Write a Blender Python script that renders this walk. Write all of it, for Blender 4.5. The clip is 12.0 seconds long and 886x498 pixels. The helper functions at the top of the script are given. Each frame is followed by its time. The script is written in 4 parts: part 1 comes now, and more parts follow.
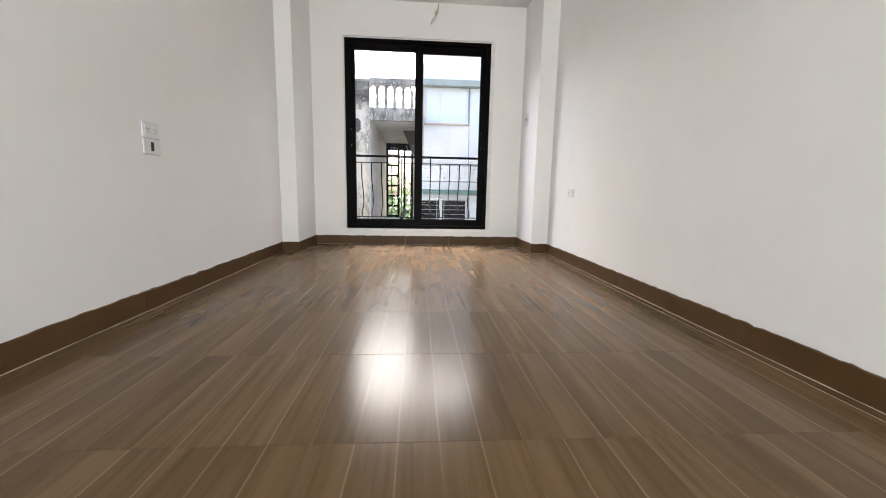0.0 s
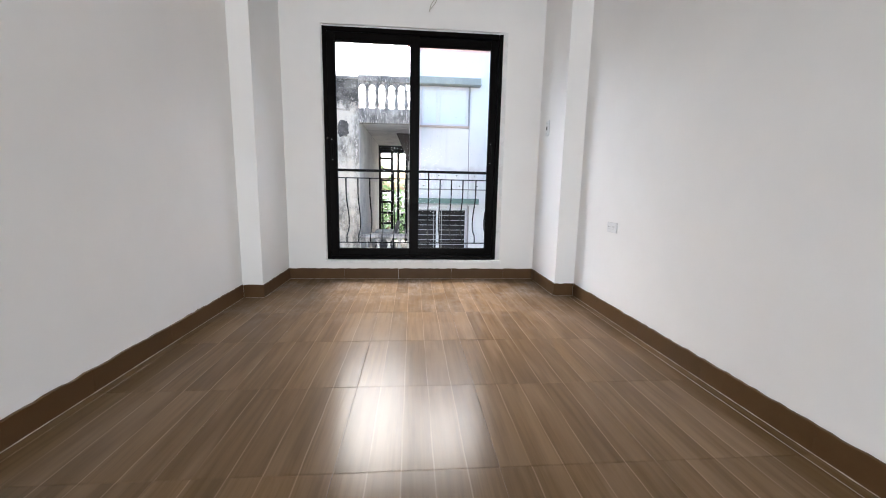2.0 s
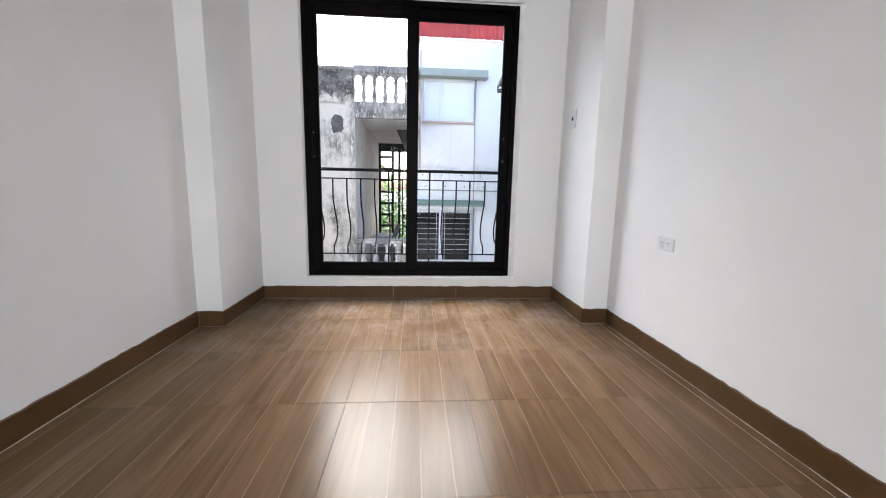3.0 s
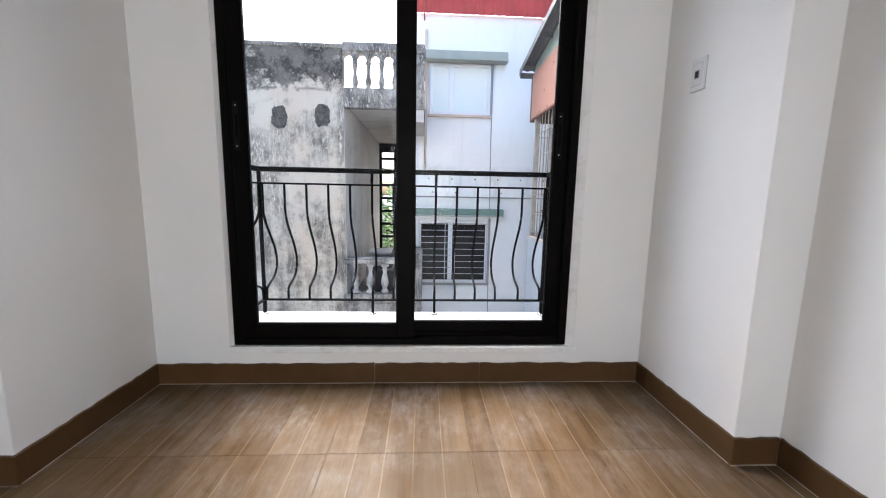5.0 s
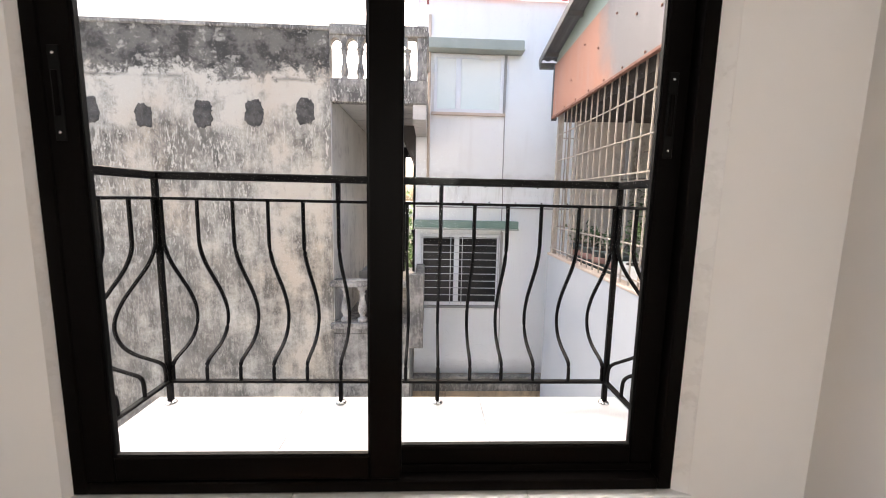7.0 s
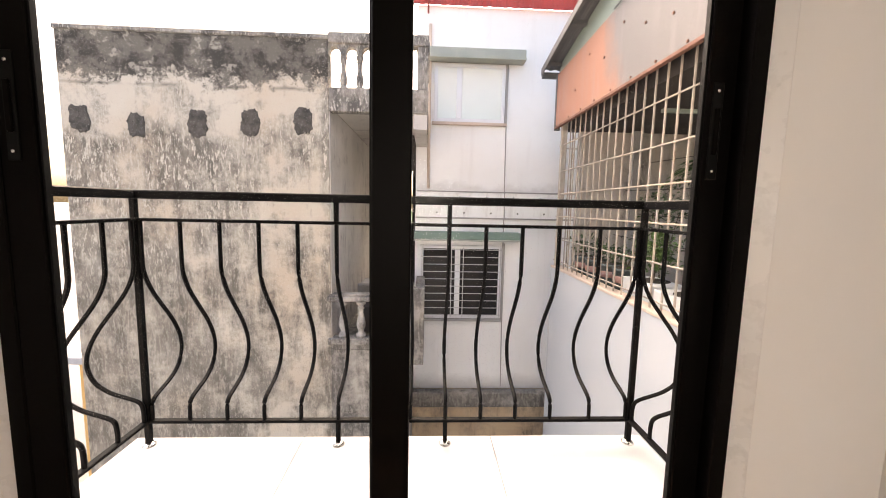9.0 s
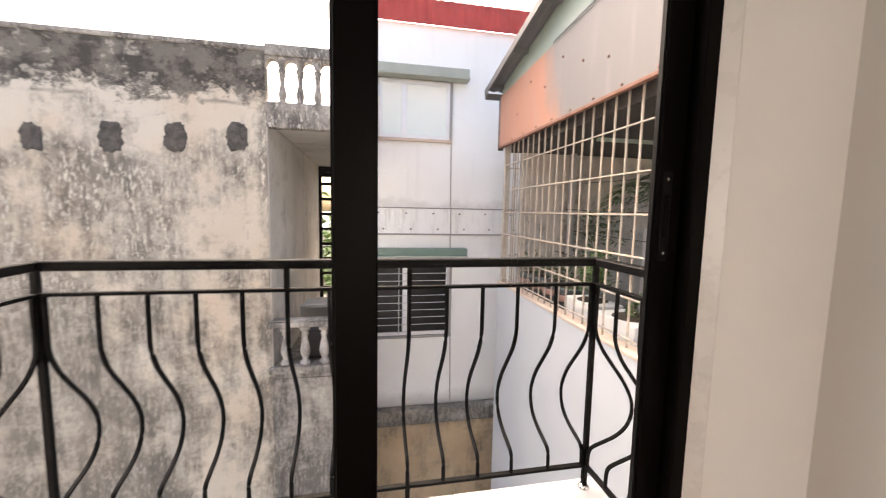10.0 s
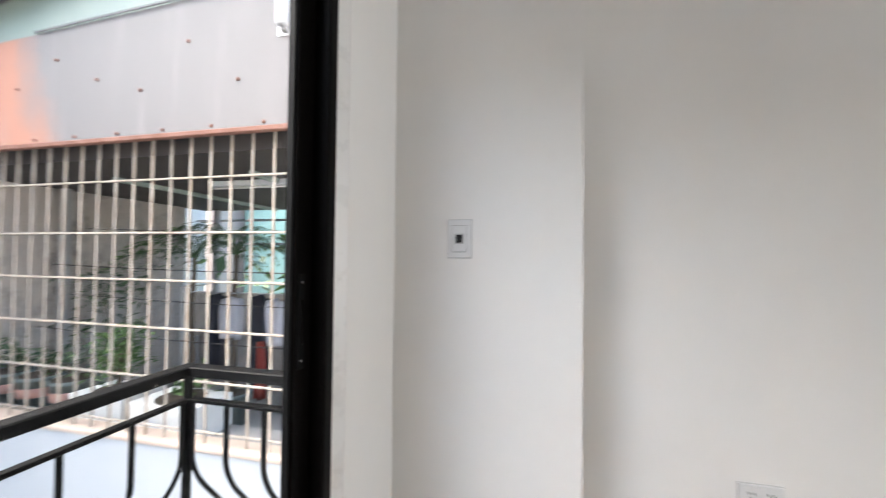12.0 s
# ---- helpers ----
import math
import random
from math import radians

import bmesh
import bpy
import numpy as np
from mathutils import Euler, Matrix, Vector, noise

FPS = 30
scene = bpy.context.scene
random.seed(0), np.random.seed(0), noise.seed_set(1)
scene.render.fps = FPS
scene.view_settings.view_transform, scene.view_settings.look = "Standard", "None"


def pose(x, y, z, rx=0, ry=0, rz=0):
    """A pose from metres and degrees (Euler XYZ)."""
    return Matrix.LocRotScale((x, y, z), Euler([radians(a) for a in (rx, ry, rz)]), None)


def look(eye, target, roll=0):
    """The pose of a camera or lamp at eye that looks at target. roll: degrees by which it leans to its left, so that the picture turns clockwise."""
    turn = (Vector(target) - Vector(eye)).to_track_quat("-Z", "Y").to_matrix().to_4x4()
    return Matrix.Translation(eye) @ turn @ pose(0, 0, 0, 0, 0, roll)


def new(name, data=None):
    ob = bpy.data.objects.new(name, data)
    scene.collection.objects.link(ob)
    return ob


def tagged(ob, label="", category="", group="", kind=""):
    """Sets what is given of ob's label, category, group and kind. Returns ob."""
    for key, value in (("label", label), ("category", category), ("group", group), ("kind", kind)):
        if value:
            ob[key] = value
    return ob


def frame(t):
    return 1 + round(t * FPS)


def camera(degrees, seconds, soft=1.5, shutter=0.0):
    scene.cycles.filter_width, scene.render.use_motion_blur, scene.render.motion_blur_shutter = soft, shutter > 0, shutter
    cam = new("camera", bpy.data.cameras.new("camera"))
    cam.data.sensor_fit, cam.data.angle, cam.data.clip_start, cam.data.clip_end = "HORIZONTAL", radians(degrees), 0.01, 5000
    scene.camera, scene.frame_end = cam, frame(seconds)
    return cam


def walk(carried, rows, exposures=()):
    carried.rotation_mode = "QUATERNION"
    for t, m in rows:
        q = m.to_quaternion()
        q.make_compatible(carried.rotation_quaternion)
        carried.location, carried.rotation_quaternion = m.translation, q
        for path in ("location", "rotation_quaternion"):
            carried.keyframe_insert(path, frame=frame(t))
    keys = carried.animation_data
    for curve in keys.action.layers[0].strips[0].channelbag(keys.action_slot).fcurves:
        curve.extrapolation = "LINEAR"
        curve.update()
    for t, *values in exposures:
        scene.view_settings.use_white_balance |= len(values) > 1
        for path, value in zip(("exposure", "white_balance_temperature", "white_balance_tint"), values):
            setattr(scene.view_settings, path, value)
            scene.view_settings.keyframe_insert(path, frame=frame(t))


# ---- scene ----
cam = camera(98.8, 12.0, soft=1.0, shutter=0.35)
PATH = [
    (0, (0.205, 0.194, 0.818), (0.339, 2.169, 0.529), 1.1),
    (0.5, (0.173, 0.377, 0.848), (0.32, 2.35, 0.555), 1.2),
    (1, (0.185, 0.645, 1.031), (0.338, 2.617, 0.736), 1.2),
    (1.5, (0.186, 0.936, 1.119), (0.351, 2.906, 0.817), 1.3),
    (2, (0.185, 1.314, 1.164), (0.347, 3.284, 0.86), 1.1),
    (2.5, (0.214, 1.729, 1.186), (0.365, 3.699, 0.881), 1.2),
    (3, (0.251, 2.124, 1.204), (0.395, 4.095, 0.897), 1.2),
    (4.8, (0.295, 3.712, 1.284), (0.409, 5.684, 0.974), 1.5),
    (5, (0.321, 3.844, 1.26), (0.424, 5.821, 0.974), 1.1),
    (5.5, (0.334, 4.199, 1.268), (0.437, 6.177, 0.991), 1.1),
    (6, (0.327, 4.533, 1.279), (0.434, 6.512, 1.006), 1.3),
    (6.5, (0.323, 4.778, 1.295), (0.423, 6.758, 1.028), 1.4),
    (7, (0.352, 4.992, 1.339), (0.433, 6.973, 1.081), 1.2),
    (9, (0.311, 5.172, 1.397), (0.401, 7.158, 1.179), 1.2),
    (9.5, (0.304, 5.161, 1.495), (0.468, 7.143, 1.288), 1.1),
    (10, (0.242, 5.251, 1.649), (0.626, 7.204, 1.451), 1.1),
    (10.5, (0.225, 5.407, 1.758), (0.996, 7.244, 1.59), 1.2),
    (11, (0.265, 5.62, 1.834), (1.52, 7.172, 1.711), 1.4),
    (11.5, (0.262, 5.676, 1.897), (1.944, 6.756, 1.828), 1.1),
    (12, (0.147, 5.644, 1.848), (2.095, 6.097, 1.891), 0.6),
]
EXPOSURES = [
    (0.0, 2.72, 6250, 8), (2.5, 2.67, 5880, 8), (5.0, 2.36, 5950, 9), (5.6, 2.32, 6000, 9), (7.0, 2.34, 6950, 13), (9.5, 2.38, 7950, 17),
    (10.0, 2.34, 7650, 16), (10.5, 2.44, 6400, 9), (11.0, 2.44, 6200, 7), (11.5, 2.47, 6420, 10), (12.0, 2.54, 6150, 7),
]
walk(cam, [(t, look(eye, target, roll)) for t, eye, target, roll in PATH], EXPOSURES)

# ---- light: a hazy bright sky, a soft high sun, a fill lamp in an added opening ----
SUN_UP, SUN_TURN = 50.0, -10.0
world = bpy.data.worlds.new("hazy_sky")
scene.world = world
world.use_nodes = True
wn = world.node_tree
sky = wn.nodes.new("ShaderNodeTexSky")
sky.sky_type = "NISHITA"
sky.sun_disc = False
sky.sun_elevation = radians(SUN_UP)
sky.sun_rotation = radians(SUN_TURN)
sky.dust_density = 6.0
sky.air_density = 1.0
wn.links.new(sky.outputs[0], wn.nodes["Background"].inputs[0])
wn.nodes["Background"].inputs[1].default_value = 0.15
sun = new("sun", bpy.data.lights.new("sun", "SUN"))
sun.data.energy = 1.6
sun.data.angle = radians(95)
sun.data.color = (1.0, 0.975, 0.94)
_a, _e = radians(SUN_TURN), radians(SUN_UP)
sun.matrix_world = look((0, 0, 30), (-math.sin(_a) * math.cos(_e), -math.cos(_a) * math.cos(_e), 30 - math.sin(_e)))
# area fill for light from behind, set in an assumed, unseen opening
back = new("back_fill", bpy.data.lights.new("back_fill", "AREA"))
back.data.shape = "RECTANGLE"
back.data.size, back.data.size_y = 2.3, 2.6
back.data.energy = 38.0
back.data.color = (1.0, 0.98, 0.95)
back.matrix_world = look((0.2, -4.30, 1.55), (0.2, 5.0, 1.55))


# ---- materials ----
class Nodes:
    """A small builder for one node material."""

    def __init__(self, name):
        self.m = bpy.data.materials.new(name)
        self.m.use_nodes = True
        self.t = self.m.node_tree
        self.b = self.t.nodes["Principled BSDF"]
        self.obj = self.t.nodes.new("ShaderNodeTexCoord").outputs["Object"]

    def put(self, kind, **ins):
        n = self.t.nodes.new(kind)
        for k, v in ins.items():
            self.feed(n.inputs[k.replace("_", " ")], v)
        return n

    def feed(self, sock, v):
        if hasattr(v, "is_linked"):
            self.t.links.new(v, sock)
        else:
            sock.default_value = v

    def scaled(self, x, y, z, src=None):
        n = self.put("ShaderNodeMapping")
        self.t.links.new(src or self.obj, n.inputs["Vector"])
        n.inputs["Scale"].default_value = (x, y, z)
        return n.outputs[0]

    def noise(self, scale, detail=4.0, rough=0.6, vec=None):
        n = self.put("ShaderNodeTexNoise", Scale=scale, Detail=detail, Roughness=rough)
        self.t.links.new(vec or self.obj, n.inputs["Vector"])
        return n.outputs["Fac"]

    def ramp(self, fac, lo, hi, a=0.0, b=1.0):
        n = self.put("ShaderNodeMapRange", Value=fac)
        n.inputs["From Min"].default_value, n.inputs["From Max"].default_value = lo, hi
        n.inputs["To Min"].default_value, n.inputs["To Max"].default_value = a, b
        return n.outputs[0]

    def math(self, op, a, b=0.0):
        n = self.t.nodes.new("ShaderNodeMath")
        n.operation = op
        self.feed(n.inputs[0], a)
        self.feed(n.inputs[1], b)
        return n.outputs[0]

    def mix(self, fac, a, b):
        n = self.t.nodes.new("ShaderNodeMix")
        n.data_type = "RGBA"
        self.feed(n.inputs[0], fac)
        for sock, v in ((n.inputs[6], a), (n.inputs[7], b)):
            self.feed(sock, (*v, 1.0) if isinstance(v, tuple) else v)
        return n.outputs[2]

    def axis(self, which, src=None):
        n = self.put("ShaderNodeSeparateXYZ")
        self.t.links.new(src or self.obj, n.inputs[0])
        return n.outputs[which]

    def place(self):
        return self.t.nodes.new("ShaderNodeNewGeometry").outputs["Position"]

    def chance(self):
        return self.t.nodes.new("ShaderNodeObjectInfo").outputs["Random"]

    def island(self):
        return self.t.nodes.new("ShaderNodeNewGeometry").outputs["Random Per Island"]

    def bump(self, height, strength=0.2, dist=0.01):
        n = self.put("ShaderNodeBump", Height=height)
        n.inputs["Strength"].default_value = strength
        n.inputs["Distance"].default_value = dist
        self.t.links.new(n.outputs[0], self.b.inputs["Normal"])

    def done(self, colour, rough=0.6, metal=0.0, spec=None):
        self.feed(self.b.inputs["Base Color"], (*colour, 1.0) if isinstance(colour, tuple) else colour)
        self.feed(self.b.inputs["Roughness"], rough)
        self.b.inputs["Metallic"].default_value = metal
        if spec is not None:
            self.b.inputs["Specular IOR Level"].default_value = spec
        return self.m


def plain(name, a, b, rough=0.6, metal=0.0, coarse=3.0, fine=60.0, relief=0.12, dist=0.004, chancy=0.0, spec=None):
    """Two close colours in large soft patches, fine grain, light relief."""
    n = Nodes(name)
    big = n.ramp(n.noise(coarse, 5.0), 0.3, 0.7)
    small = n.noise(fine, 3.0)
    col = n.mix(n.math("ADD", n.math("MULTIPLY", big, 0.75), n.math("MULTIPLY", small, 0.25)), a, b)
    if chancy:
        col = n.mix(n.math("MULTIPLY", n.chance(), chancy), col, tuple(v * 0.55 for v in a))
    n.bump(small, relief, dist)
    return n.done(col, n.ramp(big, 0, 1, rough * 0.85, min(1.0, rough * 1.15)), metal, spec)


def weathered(name, clean, warm, mould, amount, zoned=False):
    """Old render: cream and ochre patches, grey mould in blotches and runs, pale flaked specks; zoned: black under the coping, a cleaner course, mould below."""
    n = Nodes(name)
    pos = n.place()
    x, z = n.axis(0, pos), n.axis(2, pos)
    wander = n.math("SUBTRACT", n.noise(1.6, 7.0, 0.7, pos), 0.5)
    patch = n.ramp(n.noise(0.9, 5.0, 0.6, pos), 0.40, 0.62)
    col = n.mix(patch, clean, warm)
    runs = n.noise(1.0, 7.0, 0.72, n.scaled(6.0, 6.0, 0.7, pos))
    blot = n.noise(1.1, 9.0, 0.74, pos)
    speck = n.noise(11.0, 7.0, 0.78, pos)
    m = n.math("ADD", n.math("MULTIPLY", blot, 0.66), n.math("ADD", n.math("MULTIPLY", runs, 0.20), n.math("MULTIPLY", speck, 0.14)))
    m = n.math("ADD", m, amount)
    if zoned:
        low = n.ramp(n.math("ADD", z, n.math("MULTIPLY", wander, 1.0)), 2.50, 2.15)
        foot = n.ramp(n.math("ADD", z, n.math("MULTIPLY", wander, 1.4)), 0.7, 0.0)
        right = n.ramp(n.math("ADD", x, n.math("MULTIPLY", wander, 1.6)), -2.25, -1.75)
        edge = n.ramp(n.math("ADD", x, n.math("MULTIPLY", wander, 0.35)), -1.30, -1.12)
        bias = n.math("SUBTRACT", n.math("MULTIPLY", low, 0.078), n.math("MULTIPLY", n.math("MULTIPLY", right, low), 0.075))
        bias = n.math("ADD", bias, n.math("ADD", n.math("MULTIPLY", foot, 0.012), n.math("MULTIPLY", edge, 0.07)))
        m = n.math("ADD", m, n.math("SUBTRACT", bias, 0.045))
    grey = n.ramp(m, 0.475, 0.585)
    tone = n.mix(n.ramp(n.math("ADD", n.math("MULTIPLY", n.noise(2.1, 8.0, 0.75, pos), 0.6), n.math("MULTIPLY", runs, 0.4)), 0.42, 0.58), tuple(v * 2.7 for v in mould), tuple(v * 0.75 for v in mould))
    col = n.mix(n.math("MULTIPLY", grey, 0.84), col, tone)
    bits = n.ramp(n.noise(1.0, 7.0, 0.8, n.scaled(26.0, 26.0, 8.0, pos)), 0.53, 0.57)
    col = n.mix(n.math("MULTIPLY", bits, n.math("MULTIPLY", grey, n.ramp(z, 0.0, 1.2, 0.35, 0.95))), col, tuple(min(1, v * 1.15) for v in clean))
    if zoned:
        top = n.ramp(n.math("ADD", z, n.math("ADD", n.math("MULTIPLY", wander, 0.9), n.math("MULTIPLY", n.math("SUBTRACT", speck, 0.5), 0.9))), 3.05, 3.17)
        dark = n.mix(n.ramp(n.noise(3.2, 9.0, 0.78, pos), 0.45, 0.55), tuple(v * 0.40 for v in mould), tuple(v * 1.7 for v in mould))
        dark = n.mix(n.math("MULTIPLY", n.ramp(n.noise(5.0, 8.0, 0.75, pos), 0.56, 0.60), 0.7), dark, tuple(v * 0.75 for v in clean))
        col = n.mix(n.math("MULTIPLY", top, 0.96), col, dark)
        line = n.ramp(n.math("ABSOLUTE", n.math("ADD", n.math("SUBTRACT", z, 3.02), n.math("MULTIPLY", wander, 0.10))), 0.035, 0.0)
        col = n.mix(n.math("MULTIPLY", line, n.ramp(n.noise(1.3, 3.0, 0.6, pos), 0.42, 0.60)), col, tuple(v * 0.8 for v in mould))
    crack = n.put("ShaderNodeTexVoronoi", Scale=1.3)
    crack.feature = "DISTANCE_TO_EDGE"
    n.t.links.new(n.scaled(1.0, 1.0, 0.55, pos), crack.inputs["Vector"])
    thin = n.ramp(n.math("ADD", crack.outputs["Distance"], n.math("MULTIPLY", n.noise(7.0, 5.0, 0.7, pos), 0.05)), 0.026, 0.018)
    col = n.mix(n.math("MULTIPLY", thin, 0.35), col, tuple(v * 0.6 for v in mould))
    n.bump(n.math("ADD", speck, n.math("MULTIPLY", n.noise(60.0, 3.0, 0.6, pos), 0.4)), 0.5, 0.02)
    return n.done(col, 0.9)


def wall_paint_material():
    n = Nodes("white_wall_paint")
    big = n.noise(1.1, 4.0)
    roll = n.noise(160.0, 2.0)
    smear = n.ramp(n.noise(5.0, 6.0, 0.7), 0.62, 0.8)
    col = n.mix(n.ramp(big, 0.35, 0.65), (0.80, 0.79, 0.775), (0.835, 0.825, 0.81))
    col = n.mix(n.math("MULTIPLY", smear, 0.12), col, (0.72, 0.71, 0.69))
    n.bump(n.math("ADD", n.math("MULTIPLY", big, 2.0), n.math("MULTIPLY", roll, 0.35)), 0.18, 0.006)
    return n.done(col, 0.62)


def floor_tile_material():
    """Glazed tile printed with five planks: each plank its own tone, streaks along it, pale lines between, dust by the window."""
    n = Nodes("plank_print_tile")
    rnd = n.chance()
    x = n.axis(0)
    y = n.axis(1)
    u = n.math("DIVIDE", n.math("ADD", x, 0.35), 0.14)
    wob = n.math("MULTIPLY", n.math("SUBTRACT", n.noise(2.5, 2.0), 0.5), 0.10)
    u = n.math("ADD", u, wob)
    plank = n.math("FLOOR", u)
    white = n.t.nodes.new("ShaderNodeTexWhiteNoise")
    white.noise_dimensions = "1D"
    n.feed(white.inputs["W"], n.math("ADD", plank, n.math("MULTIPLY", rnd, 57.0)))
    tone = white.outputs["Value"]
    shift = n.put("ShaderNodeCombineXYZ", X=n.math("MULTIPLY", plank, 3.7), Y=n.math("MULTIPLY", rnd, 31.0), Z=n.math("MULTIPLY", tone, 9.0))
    add = n.t.nodes.new("ShaderNodeVectorMath")
    n.t.links.new(n.scaled(42.0, 1.6, 1.0), add.inputs[0])
    n.t.links.new(shift.outputs[0], add.inputs[1])
    grain = n.noise(1.0, 5.0, 0.65, add.outputs[0])
    add2 = n.t.nodes.new("ShaderNodeVectorMath")
    n.t.links.new(n.scaled(9.0, 0.9, 1.0), add2.inputs[0])
    n.t.links.new(shift.outputs[0], add2.inputs[1])
    swirl = n.noise(1.0, 3.0, 0.5, add2.outputs[0])
    col = n.mix(tone, (0.098, 0.059, 0.027), (0.136, 0.084, 0.040))
    col = n.mix(n.math("MULTIPLY", n.ramp(grain, 0.40, 0.70), 0.6), col, (0.066, 0.039, 0.017))
    col = n.mix(n.math("MULTIPLY", n.ramp(swirl, 0.50, 0.72), 0.60), col, (0.180, 0.118, 0.064))
    f = n.math("FRACT", u)
    near = n.math("MINIMUM", f, n.math("SUBTRACT", 1.0, f))
    line = n.math("MULTIPLY", n.ramp(near, 0.034, 0.008), n.ramp(n.noise(1.0, 3.0, 0.5, n.scaled(6.0, 1.8, 1.0)), 0.30, 0.56))
    col = n.mix(n.math("MULTIPLY", line, 0.32), col, (0.36, 0.25, 0.165))
    pos = n.place()
    py = n.axis(1, pos)
    haze = n.ramp(n.noise(2.6, 6.0, 0.65, pos), 0.32, 0.72)
    wipes = n.ramp(n.noise(1.0, 2.0, 0.5, n.scaled(11.0, 2.5, 1.0, pos)), 0.25, 0.80)
    dirt = n.math("MULTIPLY", n.ramp(py, 3.6, 5.3), n.math("MULTIPLY", haze, wipes))
    col = n.mix(n.math("MULTIPLY", dirt, 0.55), col, (0.150, 0.118, 0.095))
    smear = n.math("MULTIPLY", n.ramp(n.noise(2.3, 6.0, 0.65, pos), 0.42, 0.72), n.ramp(n.noise(1.0, 6.0, 0.7, n.scaled(22.0, 7.0, 1.0, pos)), 0.35, 0.70))
    col = n.mix(n.math("MULTIPLY", n.math("MULTIPLY", smear, n.ramp(py, 4.2, 5.8)), 0.80), col, (0.27, 0.24, 0.22))
    n.bump(grain, 0.02, 0.002)
    # a dusty film dulls the glaze towards the window
    film = n.math("MULTIPLY", n.ramp(py, 2.4, 5.8), 0.045)
    n.feed(n.b.inputs["Specular IOR Level"], n.ramp(py, 3.0, 5.2, 0.19, 0.06))
    return n.done(col, n.math("ADD", 0.22, film))


def marble_material(name, base, vein):
    n = Nodes(name)
    warp = n.noise(1.7, 6.0, 0.7)
    v = n.math("ABSOLUTE", n.math("SUBTRACT", warp, 0.5))
    col = n.mix(n.math("MULTIPLY", n.ramp(v, 0.03, 0.0), 0.35), base, vein)
    col = n.mix(n.math("MULTIPLY", n.ramp(n.noise(4.0, 6.0), 0.5, 0.8), 0.18), col, (0.66, 0.65, 0.63))
    return n.done(col, n.ramp(n.noise(7.0), 0.3, 0.7, 0.22, 0.38))


def pane_material(name, tint=(1.0, 1.0, 1.0), rough=0.0):
    n = Nodes(name)
    n.t.nodes.remove(n.b)
    out = n.t.nodes["Material Output"]
    clear = n.put("ShaderNodeBsdfTransparent")
    clear.inputs[0].default_value = (*tint, 1)
    gloss = n.put("ShaderNodeBsdfGlossy")
    gloss.inputs["Roughness"].default_value = rough
    fres = n.put("ShaderNodeLayerWeight")
    fres.inputs["Blend"].default_value = 0.5
    gain = n.math("ADD", n.math("MULTIPLY", n.math("POWER", fres.outputs["Facing"], 5.0), 0.8), 0.004)
    mixn = n.put("ShaderNodeMixShader")
    n.t.links.new(gain, mixn.inputs[0])
    n.t.links.new(clear.outputs[0], mixn.inputs[1])
    n.t.links.new(gloss.outputs[0], mixn.inputs[2])
    n.t.links.new(mixn.outputs[0], out.inputs[0])
    return n.m


def fascia_material():
    """Sheet metal, salmon paint fading to bare pale grey along its length, rust runs at the screws."""
    n = Nodes("faded_salmon_sheet")
    pos = n.place()
    y = n.math("ADD", n.axis(1, pos), n.math("MULTIPLY", n.math("SUBTRACT", n.noise(0.9, 5.0, 0.6, pos), 0.5), 1.6))
    col = n.mix(n.ramp(y, 9.35, 9.75), (0.215, 0.198, 0.192), (0.43, 0.215, 0.15))
    col = n.mix(n.math("MULTIPLY", n.ramp(n.noise(1.0, 5.0, 0.6, n.scaled(3, 9, 0.8, pos)), 0.5, 0.75), 0.35), col, (0.34, 0.31, 0.30))
    rust = n.ramp(n.noise(5.0, 7.0, 0.8, pos), 0.68, 0.76)
    col = n.mix(n.math("MULTIPLY", rust, 0.5), col, (0.22, 0.10, 0.06))
    n.bump(n.noise(2.0, 3.0, 0.5, pos), 0.15, 0.02)
    return n.done(col, 0.6, 0.0, 0.2)


def white_house_material():
    n = Nodes("white_house_render")
    pos = n.place()
    z = n.axis(2, pos)
    col = n.mix(n.ramp(n.noise(0.7, 5.0, 0.6, pos), 0.35, 0.7), (0.86, 0.865, 0.855), (0.82, 0.81, 0.785))
    runs = n.ramp(n.noise(1.0, 5.0, 0.7, n.scaled(5, 5, 0.4, pos)), 0.55, 0.78)
    col = n.mix(n.math("MULTIPLY", runs, 0.13), col, (0.50, 0.45, 0.41))
    wet = n.ramp(n.math("ADD", z, n.math("MULTIPLY", n.noise(2.0, 5.0, 0.7, pos), 0.35)), -1.75, -1.98)
    col = n.mix(n.math("MULTIPLY", wet, 0.5), col, (0.36, 0.35, 0.33))
    grime = n.noise(1.7, 6.0, 0.7, pos)
    ledge = n.ramp(n.math("ADD", z, n.math("MULTIPLY", grime, -0.75)), 1.52, 1.36)
    ledge = n.math("MULTIPLY", ledge, n.ramp(z, 1.695, 1.70))
    col = n.mix(n.math("MULTIPLY", ledge, 0.34), col, (0.40, 0.37, 0.34))
    band = n.math("MULTIPLY", n.ramp(z, 1.69, 1.68), n.ramp(z, 1.19, 1.21))
    drip = n.ramp(n.noise(1.0, 6.0, 0.75, n.scaled(7, 7, 1.3, pos)), 0.50, 0.70)
    col = n.mix(n.math("MULTIPLY", n.math("MULTIPLY", band, drip), 0.45), col, (0.38, 0.33, 0.29))
    n.bump(n.noise(40.0, 4.0, 0.6, pos), 0.2, 0.008)
    return n.done(col, 0.85)


def frosted_material():
    n = Nodes("frosted_window_glass")
    pos = n.place()
    col = n.mix(n.ramp(n.axis(2, pos), 3.05, 3.8), (0.72, 0.80, 0.76), (0.82, 0.80, 0.72))
    col = n.mix(n.math("MULTIPLY", n.noise(2.0, 3.0, 0.5, pos), 0.25), col, (0.5, 0.55, 0.55))
    return n.done(col, 0.12)


